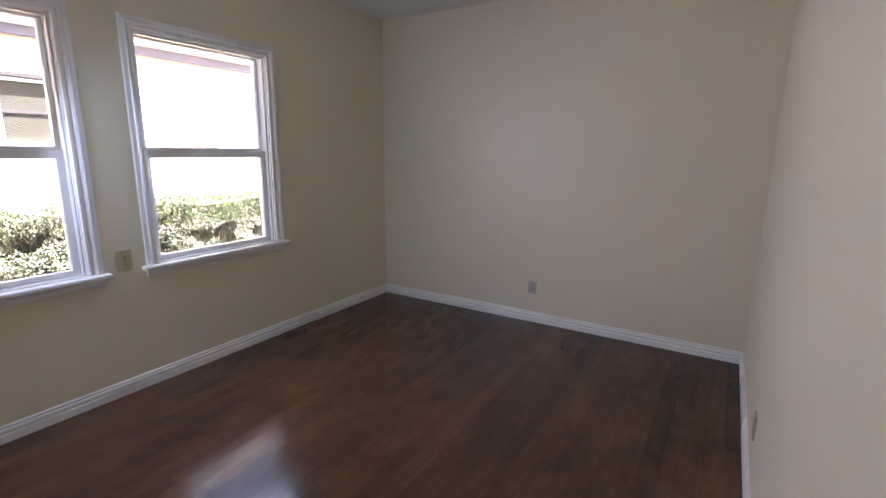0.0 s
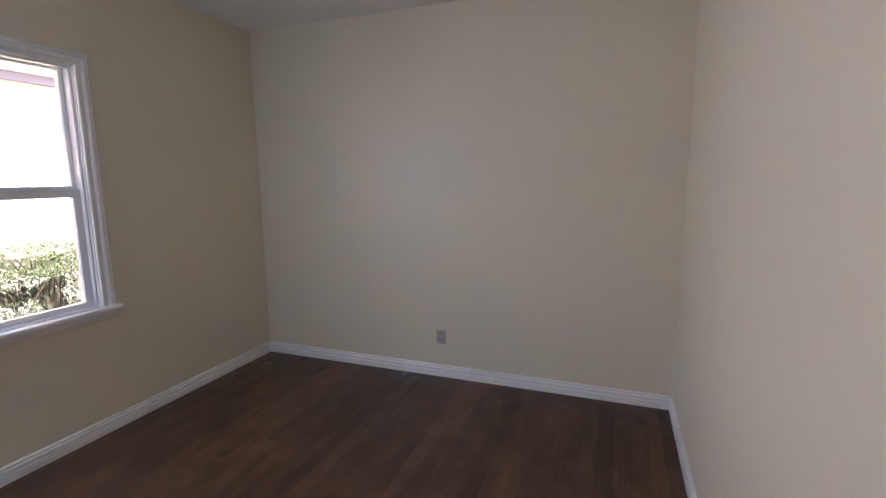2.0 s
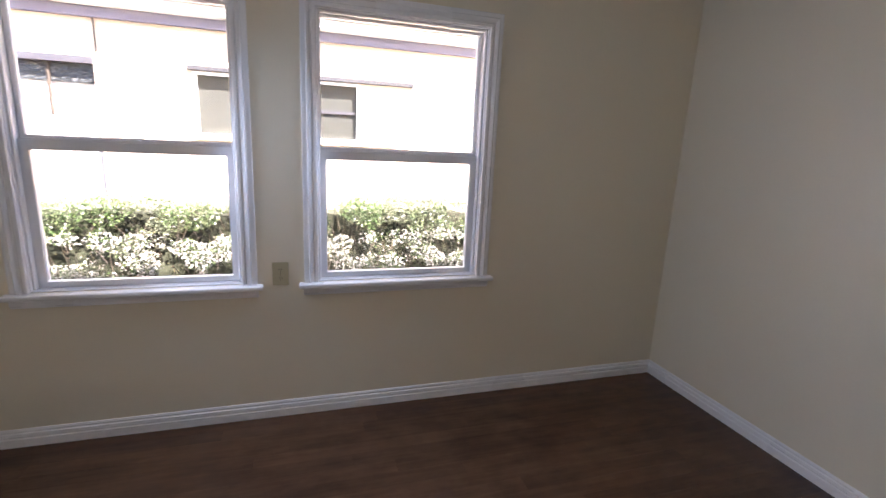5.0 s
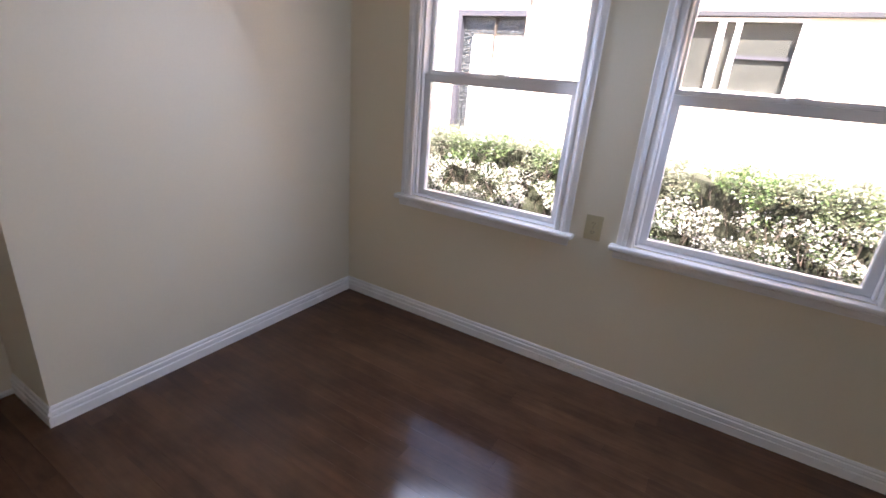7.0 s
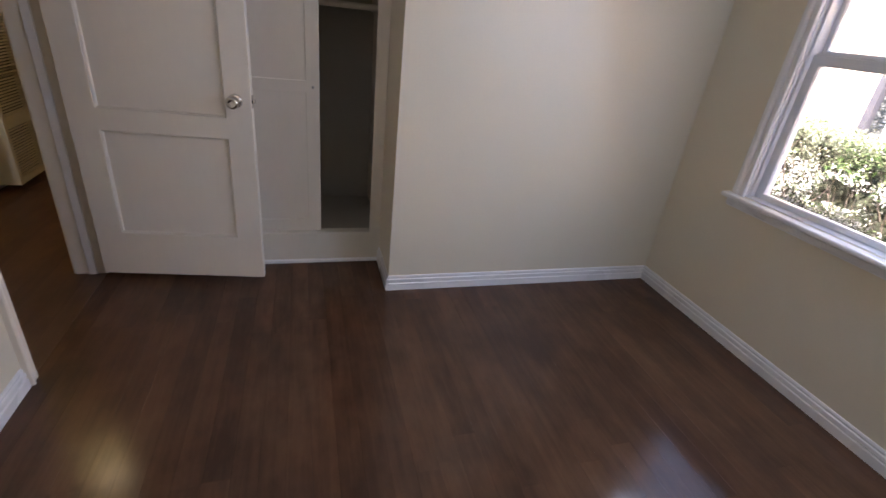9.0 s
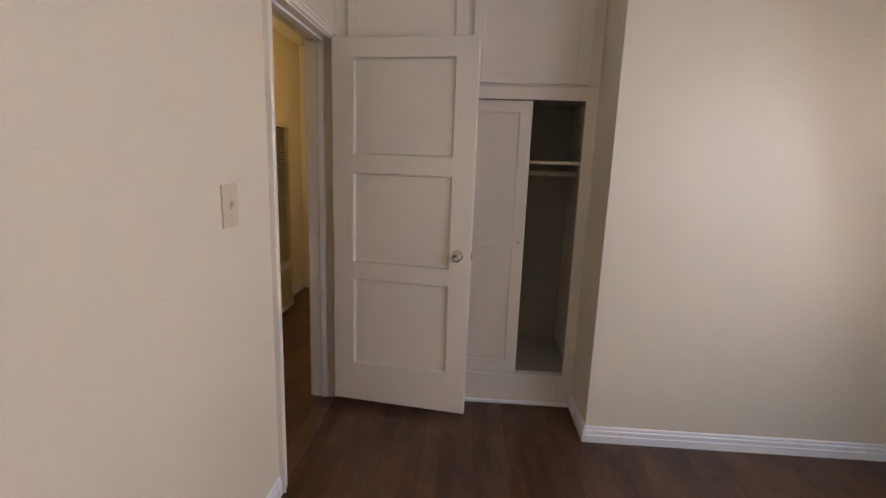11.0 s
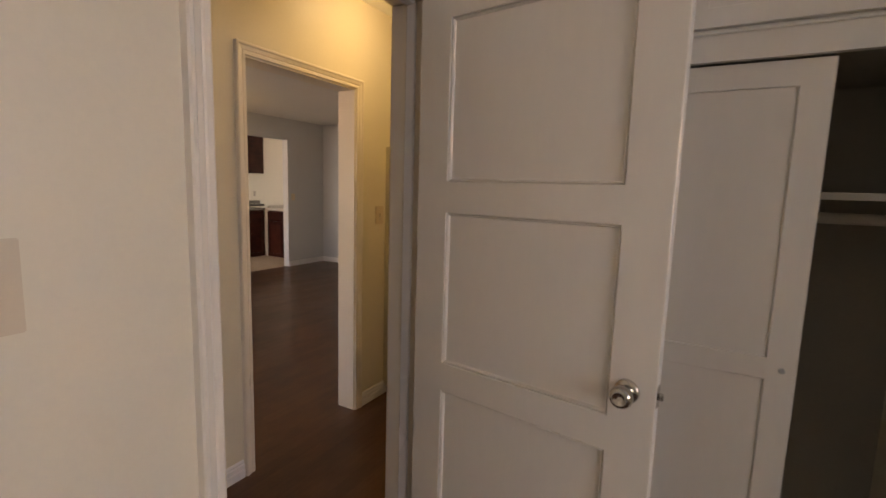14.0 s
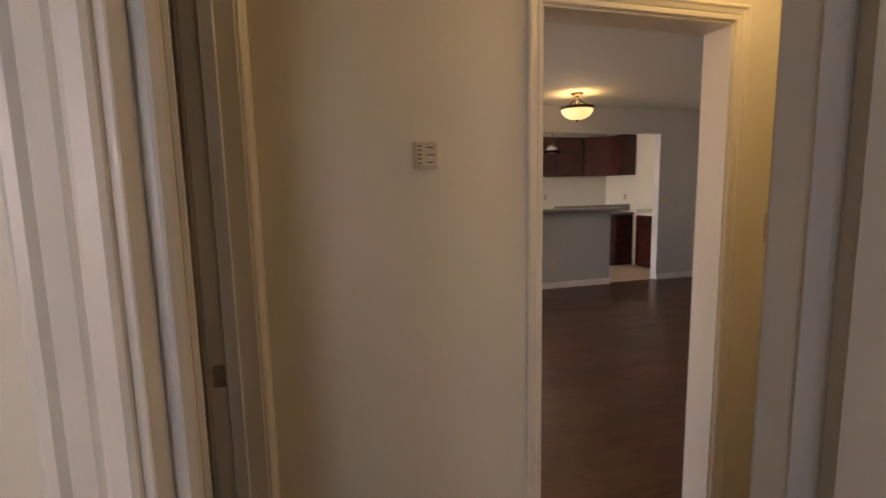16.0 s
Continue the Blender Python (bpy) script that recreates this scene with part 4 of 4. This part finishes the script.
for nm, (verts, faces), m, text in (("leaves", green, M_LEAF, ""), ("dry_leaves", dry, M_DRYLEAF, "pale withered leaves")):
    me = bpy.data.meshes.new(nm)
    me.from_pydata(verts, [], faces)
    me.materials.append(m)
    lv = new(nm, me)
    lv.parent = hedge
    lv.matrix_parent_inverse = hedge.matrix_world.inverted()
    if text:
        tagged(lv, text)
# added sheet behind the leaves, coloured as the shade seen through gaps
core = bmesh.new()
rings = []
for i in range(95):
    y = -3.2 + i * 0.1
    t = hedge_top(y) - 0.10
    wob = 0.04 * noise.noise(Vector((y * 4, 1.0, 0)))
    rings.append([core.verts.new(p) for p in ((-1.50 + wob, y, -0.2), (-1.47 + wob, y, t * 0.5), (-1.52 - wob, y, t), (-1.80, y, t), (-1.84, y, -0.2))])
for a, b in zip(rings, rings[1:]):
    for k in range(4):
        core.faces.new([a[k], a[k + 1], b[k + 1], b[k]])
part("shade_core", core, M_CORE, hedge, "dark sheet inside the hedge standing for shaded green depth")
verts, faces = [], []
for k in range(2200):
    y, x, z = rng.uniform(-3.2, 6.2), rng.uniform(-1.55, -1.37), rng.uniform(-0.2, 0.80)
    d = Vector((rng.uniform(-0.5, 0.5), rng.uniform(-0.6, 0.6), 1)).normalized() * rng.uniform(0.08, 0.26)
    s = d.cross(Vector((rng.random(), rng.random(), 0.1))).normalized() * rng.uniform(0.0025, 0.006)
    u = s.cross(d).normalized() * s.length
    n0 = len(verts)
    for p, f in ((Vector((x, y, z)), 1.0), (Vector((x, y, z)) + d, 0.45)):
        for q in (s, -0.5 * s + 0.87 * u, -0.5 * s - 0.87 * u):
            verts.append(p + q * f)
    for i in range(3):
        faces.append((n0 + i, n0 + (i + 1) % 3, n0 + 3 + (i + 1) % 3, n0 + 3 + i))
me = bpy.data.meshes.new("twigs")
me.from_pydata(verts, [], faces)
me.materials.append(M_TWIG)
tw = new("twigs", me)
tw.parent = hedge
tw.matrix_parent_inverse = hedge.matrix_world.inverted()

# ---- floors: boards ----
fl = struct(part("floor", one_box(0.0, EX, CLOSET_Y, NY, -0.20, -0.020), M_SUB), "dark stained narrow-board hardwood floor with a worn varnish", "floor")
fh = struct(part("floor_hall", one_box(EX, LX1, -5.45, 3.2, -0.20, -0.020), M_SUB), "dark stained hardwood floor running through hall and living room", "floor")
struct(part("floor_kitchen", one_box(LX1, KX, KS, 0.9, -0.20, -0.020), M_SUB), "beige tiled kitchen floor", "floor")


def board_mesh(name, w, length):
    """One board with eased edges, its top at z = 0."""
    bm = bmesh.new()
    c, t = 0.0003, -0.018
    prof = [(0, t), (0, -c), (c, 0), (w - c, 0), (w, -c), (w, t)]
    a = [bm.verts.new((x, 0, z)) for x, z in prof]
    b = [bm.verts.new((x, length, z)) for x, z in prof]
    for k in range(6):
        bm.faces.new([a[k], a[(k + 1) % 6], b[(k + 1) % 6], b[k]])
    bm.faces.new(a), bm.faces.new(b)
    return mesh_of(bm, name, M_FLOOR)


BW = EX / 37
LENGTHS = [0.6, 0.8, 1.0, 1.2, 1.4, 1.7]
unit_board = board_mesh("board", BW - 0.0003, 1.0)
rng = random.Random(21)
for i in range(37):
    cuts = [CLOSET_Y]
    while cuts[-1] < NY:
        cuts.append(cuts[-1] + rng.uniform(0.45, 1.0) * (0.8 if len(cuts) == 1 else 1.7))
    if NY - cuts[-2] < 0.35:
        cuts.pop(-2)
    cuts[-1] = NY
    for y0, y1 in zip(cuts, cuts[1:]):
        ob = new("board", unit_board)
        ob.location = (i * BW, y0, -rng.uniform(0.0, 0.0001))
        ob.scale = (1, y1 - y0 - 0.0003, 1)
        ob.parent = fl


def boards_joined(name, parent, x0, x1, y0, y1, width):
    verts, faces = [], []
    x = x0
    while x < x1:
        y = y0 - rng.uniform(0, 1)
        while y < y1:
            n = rng.choice(LENGTHS)
            a, b, c, d = x + 0.0002, min(x + width, x1) - 0.0002, max(y, y0) + 0.0002, min(y + n, y1) - 0.0002
            if d - c > 0.01:
                n0, e, z = len(verts), 0.0003, -rng.uniform(0, 0.0001)
                verts += [(a, c, -0.018), (b, c, -0.018), (b, d, -0.018), (a, d, -0.018), (a + e, c + e, z), (b - e, c + e, z), (b - e, d - e, z), (a + e, d - e, z)]
                faces += [tuple(n0 + q for q in f) for f in ((4, 5, 6, 7), (0, 1, 5, 4), (1, 2, 6, 5), (2, 3, 7, 6), (3, 0, 4, 7))]
            y += n
        x += width
    me = bpy.data.meshes.new(name)
    me.from_pydata(verts, [], faces)
    me.materials.append(M_FLOOR_J)
    ob = new(name, me)
    ob.parent = parent
    return tagged(ob, kind="stuff")


boards_joined("hall_boards", fh, EX, LX1 + 0.06, -5.45, 3.2, BW)
tile_me = mesh_of(one_box(0, 0.297, 0, 0.297, -0.018, 0.0, bevel=0.002), "tile", M_TILE)
fk = bpy.data.objects["floor_kitchen"]
for i in range(9):
    for j in range(14):
        ob = new("tile", tile_me)
        ob.location = (LX1 + 0.062 + i * 0.30, KS + 0.002 + j * 0.30, 0)
        ob.parent = fk
